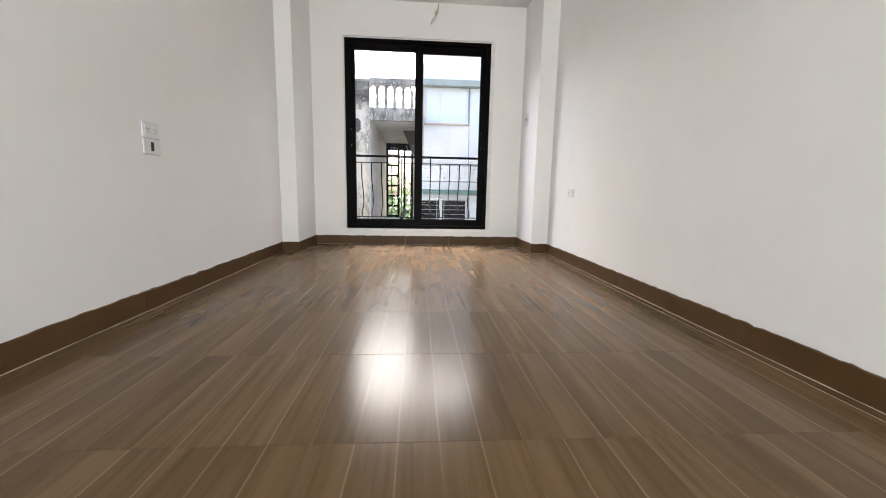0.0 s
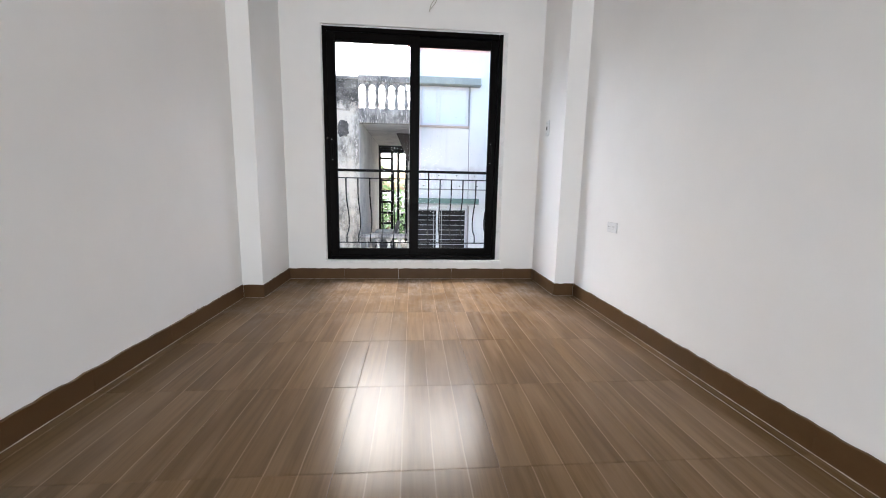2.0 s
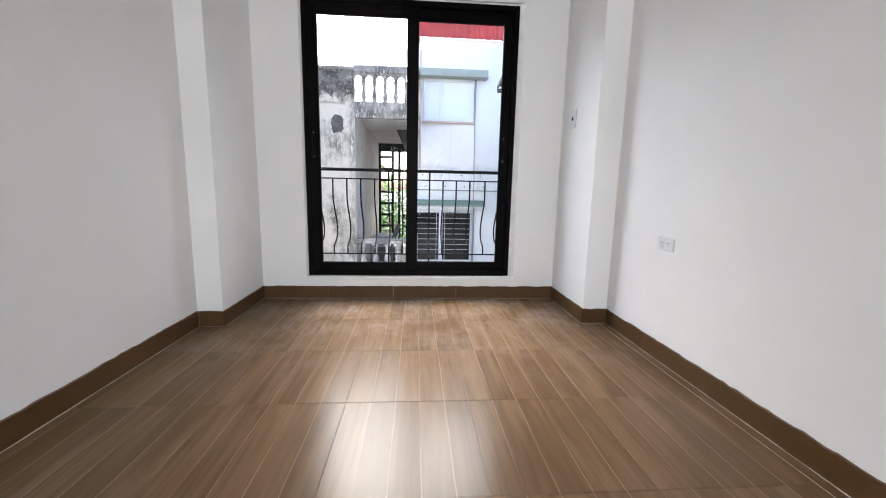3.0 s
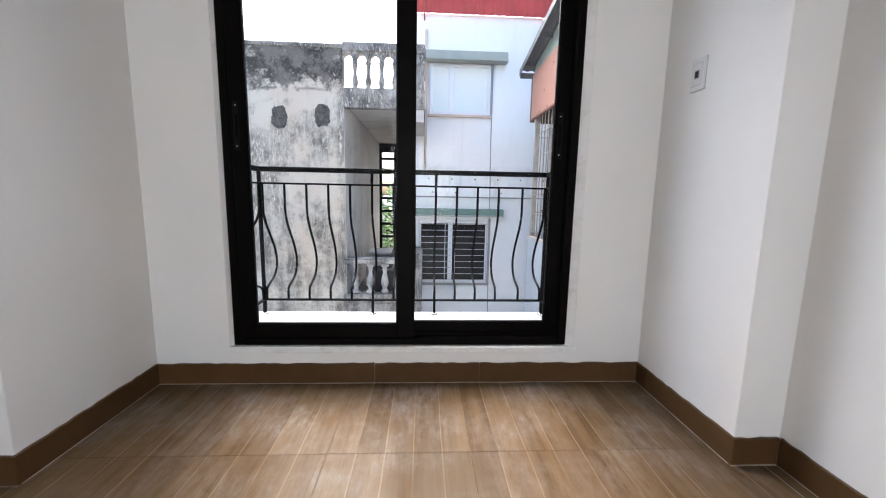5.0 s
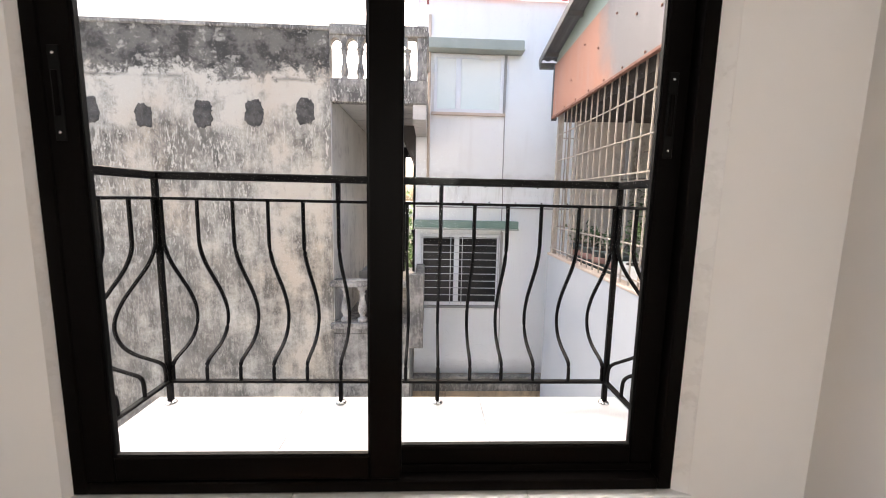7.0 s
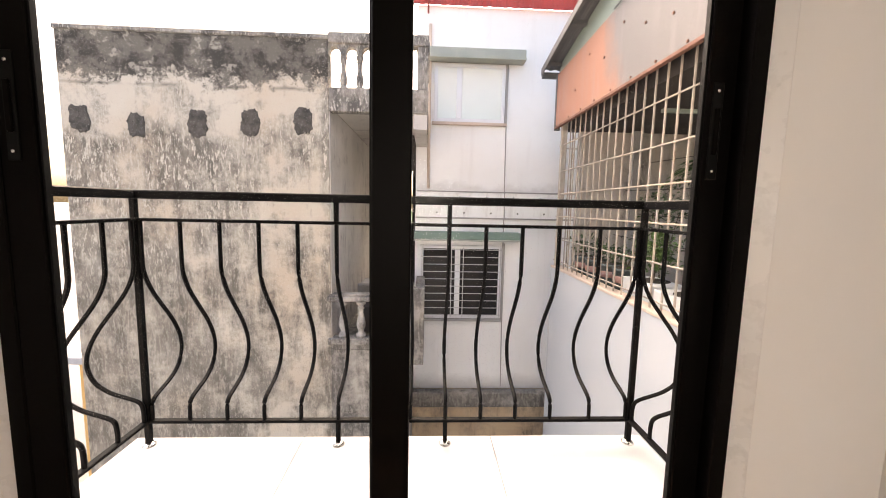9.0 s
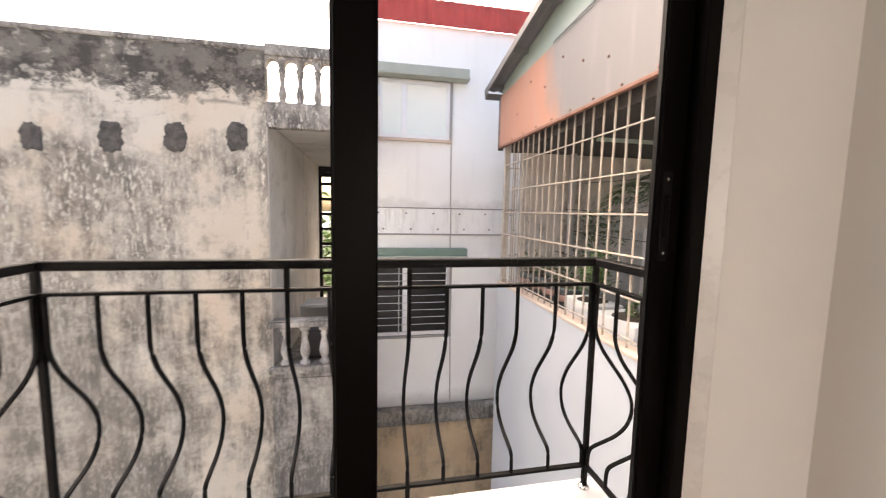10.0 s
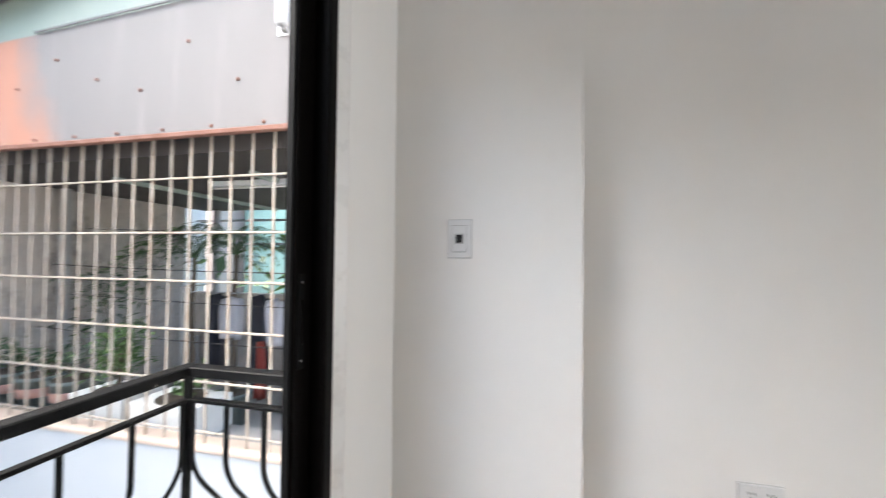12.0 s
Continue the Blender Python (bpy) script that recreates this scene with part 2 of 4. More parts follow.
def leaf_material(name, a, b):
    n = Nodes(name)
    return n.done(n.mix(n.island(), a, b), 0.55)


def gold_wire_material(name, a):
    return plain(name, a, tuple(v * 0.8 for v in a), 0.45, 0.0, 20, 120, 0.05)


M_WALL = wall_paint_material()
M_CEIL = plain("ceiling_paint", (0.80, 0.79, 0.78), (0.76, 0.75, 0.74), 0.8)
M_TILE = floor_tile_material()
M_GROUT = plain("tile_grout", (0.09, 0.065, 0.045), (0.15, 0.11, 0.08), 0.9, fine=90)
M_GROUT_PALE = plain("pale_grout", (0.40, 0.33, 0.27), (0.26, 0.205, 0.16), 0.9, fine=60)
M_SKIRT = plain("brown_skirting_tile", (0.082, 0.043, 0.017), (0.108, 0.058, 0.025), 0.40, coarse=5, chancy=0.25, spec=0.2)
M_SILL = marble_material("white_sill_stone", (0.86, 0.855, 0.85), (0.70, 0.69, 0.68))
M_BALCONY = plain("white_balcony_tile", (0.40, 0.42, 0.44), (0.38, 0.40, 0.425), 0.45, coarse=2, fine=40, relief=0.02)
M_FRAME = plain("black_brown_aluminium", (0.0022, 0.0016, 0.0014), (0.0036, 0.0027, 0.0024), 0.42, coarse=2, fine=300, relief=0.03, spec=0.05)
M_GASKET = plain("rubber_gasket", (0.004, 0.004, 0.004), (0.006, 0.006, 0.006), 0.6, spec=0.1)
M_GLASS = pane_material("clear_glass")
M_IRON = plain("black_painted_iron", (0.0035, 0.0035, 0.0038), (0.007, 0.007, 0.0073), 0.5, coarse=9, fine=140, relief=0.12, spec=0.06)
M_STEEL = plain("stainless_steel", (0.62, 0.62, 0.62), (0.5, 0.5, 0.5), 0.25, 1.0)
M_PLASTIC = plain("white_switch_plastic", (0.74, 0.745, 0.75), (0.71, 0.715, 0.72), 0.35, relief=0.02, spec=0.3)
M_DARKPLASTIC = plain("dark_rocker_plastic", (0.02, 0.02, 0.022), (0.03, 0.03, 0.03), 0.6, spec=0.2)
M_WIRE_Y = gold_wire_material("yellow_wire", (0.50, 0.36, 0.06))
M_WIRE_W = gold_wire_material("pale_wire", (0.55, 0.52, 0.46))
M_OLD = weathered("mouldy_cream_render", (0.55, 0.505, 0.425), (0.52, 0.44, 0.345), (0.085, 0.077, 0.065), 0.030, True)
M_OLDER = weathered("black_stained_cement", (0.46, 0.43, 0.38), (0.36, 0.32, 0.28), (0.052, 0.048, 0.044), 0.065)
# grey and mould raised to put the recess's shade into the colour
M_CREAM = weathered("shade_greyed_cream_render", (0.60, 0.57, 0.53), (0.52, 0.49, 0.45), (0.17, 0.165, 0.16), -0.035)
M_URN = weathered("worn_pale_cement", (0.50, 0.47, 0.43), (0.42, 0.39, 0.35), (0.07, 0.065, 0.06), 0.03)
M_PATCH = plain("rough_dark_cement", (0.022, 0.020, 0.018), (0.150, 0.138, 0.120), 0.95, coarse=11, fine=34, relief=0.9, dist=0.03)
M_WHITE = white_house_material()
M_OCHRE = weathered("ochre_old_wall", (0.54, 0.41, 0.27), (0.46, 0.33, 0.21), (0.14, 0.115, 0.09), 0.0)
M_YARDWALL = weathered("grey_beige_yard_wall", (0.50, 0.45, 0.39), (0.45, 0.395, 0.34), (0.15, 0.138, 0.125), 0.01)
# near-black brown for the terrace underside, boards, crate and wires
M_SOFFIT = plain("dark_brown_soffit", (0.045, 0.036, 0.032), (0.065, 0.055, 0.05), 0.8, coarse=3)
M_LINTEL = plain("grey_green_lintel", (0.30, 0.33, 0.29), (0.40, 0.42, 0.37), 0.8, coarse=4)
M_GREEN = plain("dark_green_lintel", (0.12, 0.19, 0.16), (0.17, 0.25, 0.21), 0.7, coarse=4)
M_WINWHITE = plain("white_window_frame", (0.74, 0.75, 0.76), (0.70, 0.70, 0.70), 0.4)
M_BARWHITE = plain("grey_white_bar", (0.50, 0.50, 0.50), (0.42, 0.42, 0.42), 0.5)
M_FROST = frosted_material()
M_DARKPANE = plain("dark_window_glass", (0.008, 0.008, 0.008), (0.016, 0.015, 0.015), 0.12, relief=0.0, spec=0.2)
M_REDROOF = plain("red_roof_sheet", (0.32, 0.072, 0.065), (0.26, 0.06, 0.055), 0.5, coarse=2)
M_FASCIA = fascia_material()
M_GABLE = plain("grey_green_sheet", (0.30, 0.345, 0.29), (0.23, 0.29, 0.25), 0.5, coarse=1.5)
M_ROOF = plain("dark_roof_sheet", (0.09, 0.09, 0.09), (0.14, 0.14, 0.14), 0.6)
M_RUST = plain("rusty_edge", (0.30, 0.15, 0.11), (0.18, 0.08, 0.05), 0.85, coarse=8)
M_BAR = plain("cream_painted_bar", (0.60, 0.54, 0.46), (0.34, 0.25, 0.175), 0.6, coarse=9, chancy=0.6)
M_PARAPET = plain("pale_blue_render", (0.47, 0.50, 0.525), (0.53, 0.55, 0.565), 0.85, coarse=1.2)
M_COPING = plain("peach_coping", (0.64, 0.52, 0.42), (0.52, 0.41, 0.33), 0.9, coarse=5)
M_CONCRETE = plain("grey_concrete", (0.27, 0.26, 0.25), (0.36, 0.35, 0.33), 0.9, coarse=2)
M_POT = plain("grey_green_pot", (0.10, 0.13, 0.13), (0.15, 0.18, 0.17), 0.6, coarse=6)
M_POTBAND = plain("pink_pot_band", (0.45, 0.26, 0.21), (0.38, 0.22, 0.18), 0.7)
M_FOAM = plain("white_foam_box", (0.76, 0.75, 0.72), (0.68, 0.67, 0.63), 0.8)
M_SOIL = plain("potting_soil", (0.035, 0.025, 0.018), (0.06, 0.045, 0.03), 1.0)
M_LEAF = leaf_material("green_leaf", (0.045, 0.10, 0.022), (0.12, 0.20, 0.05))
M_LEAFDARK = leaf_material("dark_leaf", (0.025, 0.055, 0.02), (0.07, 0.12, 0.04))
M_BARK = plain("bark", (0.10, 0.075, 0.05), (0.16, 0.12, 0.085), 0.95, coarse=10)
M_CLOTH_D = plain("dark_navy_cloth", (0.018, 0.02, 0.032), (0.03, 0.032, 0.045), 0.95)
M_CLOTH_W = plain("white_cloth", (0.66, 0.66, 0.70), (0.55, 0.55, 0.60), 0.95)
M_CLOTH_R = plain("red_cloth", (0.40, 0.08, 0.06), (0.32, 0.06, 0.05), 0.95)
M_TEAL = plain("teal_sheet", (0.19, 0.34, 0.31), (0.25, 0.39, 0.36), 0.6)
M_PINKWALL = plain("pale_pink_render", (0.62, 0.52, 0.48), (0.68, 0.60, 0.56), 0.9, coarse=1)
M_ORANGE = plain("orange_wall_paint", (0.62, 0.36, 0.12), (0.68, 0.44, 0.18), 0.85, coarse=1)
M_GROUND = plain("ground_concrete", (0.20, 0.19, 0.18), (0.28, 0.27, 0.25), 0.95, coarse=0.4)
M_SLATE = plain("grey_roof", (0.30, 0.31, 0.33), (0.38, 0.39, 0.41), 0.7)


# ---- building helpers ----
def link(name, bm, material, parent=None, label=""):
    me = bpy.data.meshes.new(name)
    bm.normal_update()
    bm.to_mesh(me)
    bm.free()
    me.materials.append(material)
    ob = new(name, me)
    if parent is not None:
        ob.parent = parent
    if label:
        ob["label"] = label
    return ob


def part(name, bm, material, parent, label=""):
    return link(name, bm, material, parent, label)


def thing(name, label, category, group=""):
    return tagged(new(name), label, category, group)


def structure(ob, label, category):
    return tagged(ob, label, category, kind="structure")


def box(x0, x1, y0, y1, z0, z1, bevel=0.0, bm=None, steps=1):
    own = bmesh.new()
    vs = [own.verts.new((x, y, z)) for x in (x0, x1) for y in (y0, y1) for z in (z0, z1)]
    for f in ((0, 1, 3, 2), (4, 6, 7, 5), (0, 4, 5, 1), (2, 3, 7, 6), (0, 2, 6, 4), (1, 5, 7, 3)):
        own.faces.new([vs[i] for i in f])
    if bevel:
        bmesh.ops.bevel(own, geom=own.edges[:], offset=bevel, segments=steps, affect="EDGES", profile=0.6)
    if bm is None:
        return own
    me = bpy.data.meshes.new("tmp")
    own.to_mesh(me)
    own.free()
    bm.from_mesh(me)
    bpy.data.meshes.remove(me)
    return bm


def smooth_line(points, steps):
    """Points on a Catmull-Rom curve through the given ones."""
    p = [Vector(q) for q in points]
    p = [2 * p[0] - p[1]] + p + [2 * p[-1] - p[-2]]
    out = []
    for i in range(1, len(p) - 2):
        a, b, c, d = p[i - 1:i + 3]
        for k in range(steps):
            t = k / steps
            out.append(0.5 * (2 * b + (c - a) * t + (2 * a - 5 * b + 4 * c - d) * t * t + (3 * b - a - 3 * c + d) * t ** 3))
    return out + [p[-2]]


def tube(points, radius, sides=6, bm=None, taper=None):
    bm = bm or bmesh.new()
    rings = []
    up = Vector((0, 0, 1))
    for i, q in enumerate(points):
        q = Vector(q)
        way = (Vector(points[min(i + 1, len(points) - 1)]) - Vector(points[max(i - 1, 0)])).normalized()
        side = way.cross(up if abs(way.z) < 0.95 else Vector((1, 0, 0)))
        if rings and side.dot(last) < 0:
            side = -side
        side.normalize()
        last = side
        other = way.cross(side)
        r = radius * (taper[i] if taper else 1.0)
        rings.append([bm.verts.new(q + r * (math.cos(a) * side + math.sin(a) * other)) for a in [2 * math.pi * (k + 0.5) / sides for k in range(sides)]])
    for a, b in zip(rings, rings[1:]):
        for k in range(sides):
            f = bm.faces.new((a[k], a[(k + 1) % sides], b[(k + 1) % sides], b[k]))
            f.smooth = sides > 6
    bm.faces.new(rings[0][::-1])
    bm.faces.new(rings[-1])
    bmesh.ops.recalc_face_normals(bm, faces=bm.faces[:])
    return bm


def lathe(profile, sides=12, centre=(0, 0, 0), bm=None):
    """Turned shape from (radius, height) pairs."""
    bm = bm or bmesh.new()
    cx, cy, cz = centre
    rings = [[bm.verts.new((cx + r * math.cos(2 * math.pi * k / sides), cy + r * math.sin(2 * math.pi * k / sides), cz + z)) for k in range(sides)] for r, z in profile]
    for a, b in zip(rings, rings[1:]):
        for k in range(sides):
            f = bm.faces.new((a[k], a[(k + 1) % sides], b[(k + 1) % sides], b[k]))
            f.smooth = True
    bm.faces.new(rings[0][::-1])
    bm.faces.new(rings[-1])
    return bm


def sheet(corners, thick, bm=None):
    """A flat plate from corners in order, with thickness along its normal."""
    bm = bm or bmesh.new()
    c = [Vector(q) for q in corners]
    nrm = (c[1] - c[0]).cross(c[2] - c[0]).normalized() * thick
    lo = [bm.verts.new(q) for q in c]
    hi = [bm.verts.new(q + nrm) for q in c]
    bm.faces.new(lo[::-1])
    bm.faces.new(hi)
    for i in range(len(c)):
        j = (i + 1) % len(c)
        bm.faces.new((lo[i], lo[j], hi[j], hi[i]))
    bmesh.ops.recalc_face_normals(bm, faces=bm.faces[:])
    return bm


def leaves(bm, centre, spread, count, size, rng, droop=0.3, slim=0.35):
    for _ in range(count):
        c = Vector(centre) + Vector([rng.gauss(0, s) for s in spread])
        way = Vector((rng.uniform(-1, 1), rng.uniform(-1, 1), rng.uniform(-droop, 0.8))).normalized()
        side = way.cross(Vector((rng.uniform(-1, 1), rng.uniform(-1, 1), 1))).normalized()
        ln = size * rng.uniform(0.6, 1.3)
        mid = c + way * ln * 0.5 + Vector((0, 0, ln * 0.10))
        v = [bm.verts.new(q) for q in (c, mid + side * ln * slim * 0.5, c + way * ln, mid - side * ln * slim * 0.5)]
        bm.faces.new(v)


# ---- the room ----
X0, X1, YN, YS, H = -1.605, 2.040, 6.262, -4.24, 3.6
PL_X, PL_Y, PR_X, PR_Y = -1.393, 5.39, 1.811, 5.435
WX0, WX1, WZ0, WZ1 = -0.928, 1.351, 0.234, 3.100
WALL_OUT = 6.43

structure(link("wall_west", box(X0 - 0.2, X0, YS - 0.2, WALL_OUT, -0.3, H + 0.2), M_WALL), "white painted plaster side wall above brown skirting", "wall")
structure(link("wall_east", box(X1, X1 + 0.2, YS - 0.2, WALL_OUT, -0.3, H + 0.2), M_WALL), "white painted plaster side wall with a low socket", "wall")
structure(link("pillar_west", box(X0 - 0.003, PL_X, PL_Y, YN + 0.003, -0.01, H + 0.01, 0.002), M_WALL), "white plastered corner pillar beside the window", "pillar")
structure(link("pillar_east", box(PR_X, X1 + 0.003, PR_Y, YN + 0.003, -0.01, H + 0.01, 0.002), M_WALL), "white plastered corner pillar with a switch", "pillar")
structure(link("ceiling", box(X0 - 0.2, X1 + 0.2, YS - 0.2, WALL_OUT, H, H + 0.16), M_CEIL), "plain white plaster ceiling of the room", "ceiling")


def wall_with_opening(name, y0, y1, ox0, ox1, oz0, oz1, label):
    bm = bmesh.new()
    box(X0, ox0, y0, y1, -0.3, H, bm=bm)
    box(ox1, X1, y0, y1, -0.3, H, bm=bm)
    box(ox0, ox1, y0, y1, -0.3, oz0, bm=bm)
    box(ox0, ox1, y0, y1, oz1, H, bm=bm)
    return structure(link(name, bm, M_WALL), label, "wall")


wall_with_opening("wall_north", YN, WALL_OUT, WX0, WX1, WZ0, WZ1, "white plaster end wall around the sliding window")
# unseen end wall; its opening is added for the fill lamp
wall_with_opening("wall_south", YS - 0.2, YS, -0.95, 1.35, 0.25, 2.85, "unseen white plaster end wall with an assumed wide opening for fill light")


# ---- the sliding window ----
def bar(name, x0, x1, y0, y1, z0, z1, parent, label="", material=None, bevel=0.004):
    return part(name, box(x0, x1, y0, y1, z0, z1, bevel), material or M_FRAME, parent, label)


window = structure(new("window_1"), "black aluminium two-leaf sliding window, closed, down to a low sill", "window")
FX0, FX1, FZ0, FZ1, FY = -0.908, 1.297, 0.256, 3.080, 6.280
wf = new("window_frame")
wf.parent = window
bar("jamb", FX0, FX0 + 0.052, FY, FY + 0.10, FZ0, FZ1, wf)
bar("jamb", FX1 - 0.052, FX1, FY, FY + 0.10, FZ0, FZ1, wf)
bar("head", FX0 + 0.053, FX1 - 0.053, FY, FY + 0.10, FZ1 - 0.055, FZ1, wf)
bar("bottom_track", FX0 + 0.053, FX1 - 0.053, FY, FY + 0.10, FZ0, FZ0 + 0.045, wf)
bar("track_ridge", FX0 + 0.054, FX1 - 0.054, FY + 0.046, FY + 0.052, FZ0 + 0.046, FZ0 + 0.075, wf)
# plaster closing the gap between wall and frame
gap = bmesh.new()
for wx, fx in ((WX0, FX0 - 0.001), (WX1, FX1 + 0.001)):
    foot_ring = [(wx, YN + 0.001), (fx, FY + 0.012), (fx, WALL_OUT - 0.01), (wx, WALL_OUT - 0.01)]
    rings = [[gap.verts.new((x, y, z)) for x, y in foot_ring] for z in (WZ0, WZ1)]
    for k in range(4):
        gap.faces.new((rings[0][k], rings[0][(k + 1) % 4], rings[1][(k + 1) % 4], rings[1][k]))
    gap.faces.new(rings[0])
    gap.faces.new(rings[1])
box(FX0, FX1, FY + 0.02, WALL_OUT - 0.01, FZ1 + 0.001, WZ1 + 0.002, bm=gap)
bmesh.ops.recalc_face_normals(gap, faces=gap.faces[:])
part("reveal_plaster", gap, M_SILL, window, "bright white plaster border")


def sash(x0, x1, y0, y1, z0, z1, left, right, handle_x):
    s = part("sash", box(x0, x0 + left, y0, y1, z0, z1, 0.003), M_FRAME, window)
    bar("stile", x1 - right, x1, y0, y1, z0, z1, s)
    bar("bottom_rail", x0 + left, x1 - right, y0 + 0.002, y1 - 0.002, z0, z0 + 0.092, s)
    bar("top_rail", x0 + left, x1 - right, y0 + 0.002, y1 - 0.002, z1 - 0.105, z1, s)
    ym = (y0 + y1) / 2
    pane = part("pane", box(x0 + left - 0.01, x1 - right + 0.01, ym - 0.003, ym + 0.003, z0 + 0.082, z1 - 0.095), M_GLASS, s, "clear glass pane")
    pane.visible_shadow = False
    gk = bmesh.new()
    a, b, c, d = x0 + left, x1 - right, z0 + 0.092, z1 - 0.105
    for q in ((a, a + 0.006, c, d), (b - 0.006, b, c, d), (a, b, c, c + 0.006), (a, b, d - 0.006, d)):
        box(q[0], q[1], ym - 0.009, ym + 0.009, q[2], q[3], bm=gk)
    part("gasket", gk, M_GASKET, s)
    hb = box(handle_x - 0.017, handle_x + 0.017, y0 - 0.005, y0 + 0.001, 1.50, 1.79, 0.002)
    part("handle", hb, M_GASKET, s, "black recessed pull plate")
    part("handle_grip", box(handle_x - 0.009, handle_x + 0.009, y0 - 0.011, y0 - 0.004, 1.575, 1.715, 0.003), M_FRAME, s)
    for hz in (1.525, 1.765):
        scr = lathe([(0.0055, 0.0), (0.0055, 0.002), (0.003, 0.003)], 10)
        so = part("screw", scr, M_STEEL, s, "small steel screw")
        so.matrix_basis = pose(handle_x, y0 - 0.005, hz, 90, 0, 0)
    return s


sash(FX0 + 0.040, 0.266, FY + 0.006, FY + 0.044, FZ0 + 0.048, FZ1 - 0.058, 0.106, 0.116, FX0 + 0.090)
sash(0.156, FX1 - 0.044, FY + 0.056, FY + 0.094, FZ0 + 0.048, FZ1 - 0.058, 0.088, 0.094, FX1 - 0.106)

sill = structure(new("window_sill"), "white stone sill strip in three pieces under the window", "window sill")
for a, b in ((WX0 - 0.014, -0.131), (-0.129, 0.739), (0.741, WX1 + 0.012)):
    part("sill_piece", box(a, b, YN - 0.010, FY + 0.012, WZ0 - 0.022, WZ0 + 0.017, 0.003), M_SILL, sill)

# ---- loose wire end above the window ----
wire = thing("wire_end", "loose yellow and pale electric wires hanging from the wall", "wire")
part("yellow_wire", tube(smooth_line([(0.478, YN + 0.002, 3.575), (0.474, YN - 0.020, 3.52), (0.455, YN - 0.035, 3.46), (0.425, YN - 0.05, 3.435), (0.448, YN - 0.045, 3.42), (0.462, YN - 0.03, 3.455), (0.43, YN - 0.04, 3.475)], 5), 0.0055, 7), M_WIRE_Y, wire)
part("pale_wire", tube(smooth_line([(0.482, YN + 0.002, 3.60), (0.480, YN - 0.02, 3.53), (0.462, YN - 0.03, 3.44), (0.42, YN - 0.045, 3.39), (0.385, YN - 0.05, 3.33), (0.372, YN - 0.045, 3.27)], 5), 0.005, 7), M_WIRE_W, wire)
part("second_pale_wire", tube(smooth_line([(0.462, YN - 0.03, 3.44), (0.445, YN - 0.06, 3.37), (0.40, YN - 0.06, 3.31), (0.378, YN - 0.05, 3.29)], 5), 0.0045, 7), M_WIRE_W, wire)


# ---- sockets and switches: plate lies in the plane x = 0 facing +x, width along y ----
def plate_thing(name, label, category, w, h, inside, m):
    th = thing(name, label, category)
    # slightly larger grey backing that draws the plate's shadow line in colour
    part("shade_rim", box(-0.002, 0.003, -w / 2 - 0.0025, w / 2 + 0.0025, -h / 2 - 0.0025, h / 2 + 0.0025, 0.001), M_BARWHITE, th, "grey edge in place of the plate's shadow line")
    part("plate", box(-0.002, 0.011, -w / 2, w / 2, -h / 2, h / 2, 0.003, steps=2), M_PLASTIC, th)
    inside(th, w, h)
    th.matrix_basis = m
    return th


def outlet_pair(th, w, h):
    for c in (-w * 0.22, w * 0.22):
        part("outlet", box(0.008, 0.0125, c - w * 0.17, c + w * 0.17, -h * 0.34, h * 0.34, 0.002), M_PLASTIC, th)
        for dy, dz in ((-0.010, 0.008), (0.010, 0.008), (0.0, -0.012)):
            part("slot", box(0.010, 0.0132, c + dy - 0.0025, c + dy + 0.0025, dz - 0.005, dz + 0.005), M_DARKPLASTIC, th)


def dark_rocker(th, w, h):
    part("rocker", box(0.008, 0.014, -w * 0.09, w * 0.09, -h * 0.30, h * 0.30, 0.003), M_DARKPLASTIC, th, "dark rocker")


def upright_switch(th, w, h):
    # grey outline proud of the plate, in place of the insert's shadow line
    part("shade_outline", box(0.008, 0.0114, -w * 0.325, w * 0.325, -h * 0.36, h * 0.36, 0.0008), M_BARWHITE, th)
    part("insert", box(0.008, 0.0135, -w * 0.30, w * 0.30, -h * 0.34, h * 0.34, 0.002), M_PLASTIC, th)
    part("bezel", box(0.011, 0.0150, -w * 0.20, w * 0.20, -h * 0.14, h * 0.14, 0.002), M_BARWHITE, th, "grey bezel")
    part("rocker", box(0.013, 0.0180, -w * 0.13, w * 0.13, -h * 0.105, h * 0.105, 0.002), M_DARKPLASTIC, th, "dark rocker")


plate_thing("wall_socket", "white double socket plate mounted above a switch", "socket", 0.164, 0.100, outlet_pair, pose(X0, 2.965, 1.200))
plate_thing("wall_switch", "white switch plate with dark rocker below a socket", "switch", 0.164, 0.100, dark_rocker, pose(X0, 2.965, 1.095))
plate_thing("wall_socket", "white double socket plate low on the side wall", "socket", 0.165, 0.088, outlet_pair, pose(X1, 4.695, 0.855, 0, 0, 180))
plate_thing("wall_switch", "white upright switch plate with dark rocker on pillar", "switch", 0.105, 0.168, upright_switch, pose(PR_X, 5.955, 1.930, 0, 0, 180))

# ---- balcony ----
SLAB_Z, RY, RX0, RX1 = 0.280, 6.868, -0.946, 1.306
structure(link("balcony_slab", box(-1.035, 1.390, WALL_OUT, 6.920, 0.14, SLAB_Z - 0.012), M_CONCRETE), "narrow balcony slab outside the window", "balcony")
bt = structure(new("balcony_floor"), "glossy white balcony floor tiles with a fine joint", "floor")
for a, b in ((-1.04, -0.262), (-0.259, 0.640), (0.643, 1.395)):
    part("tile", box(a, b, FY + 0.101, 6.925, SLAB_Z - 0.012, SLAB_Z, 0.0015), M_BALCONY, bt)

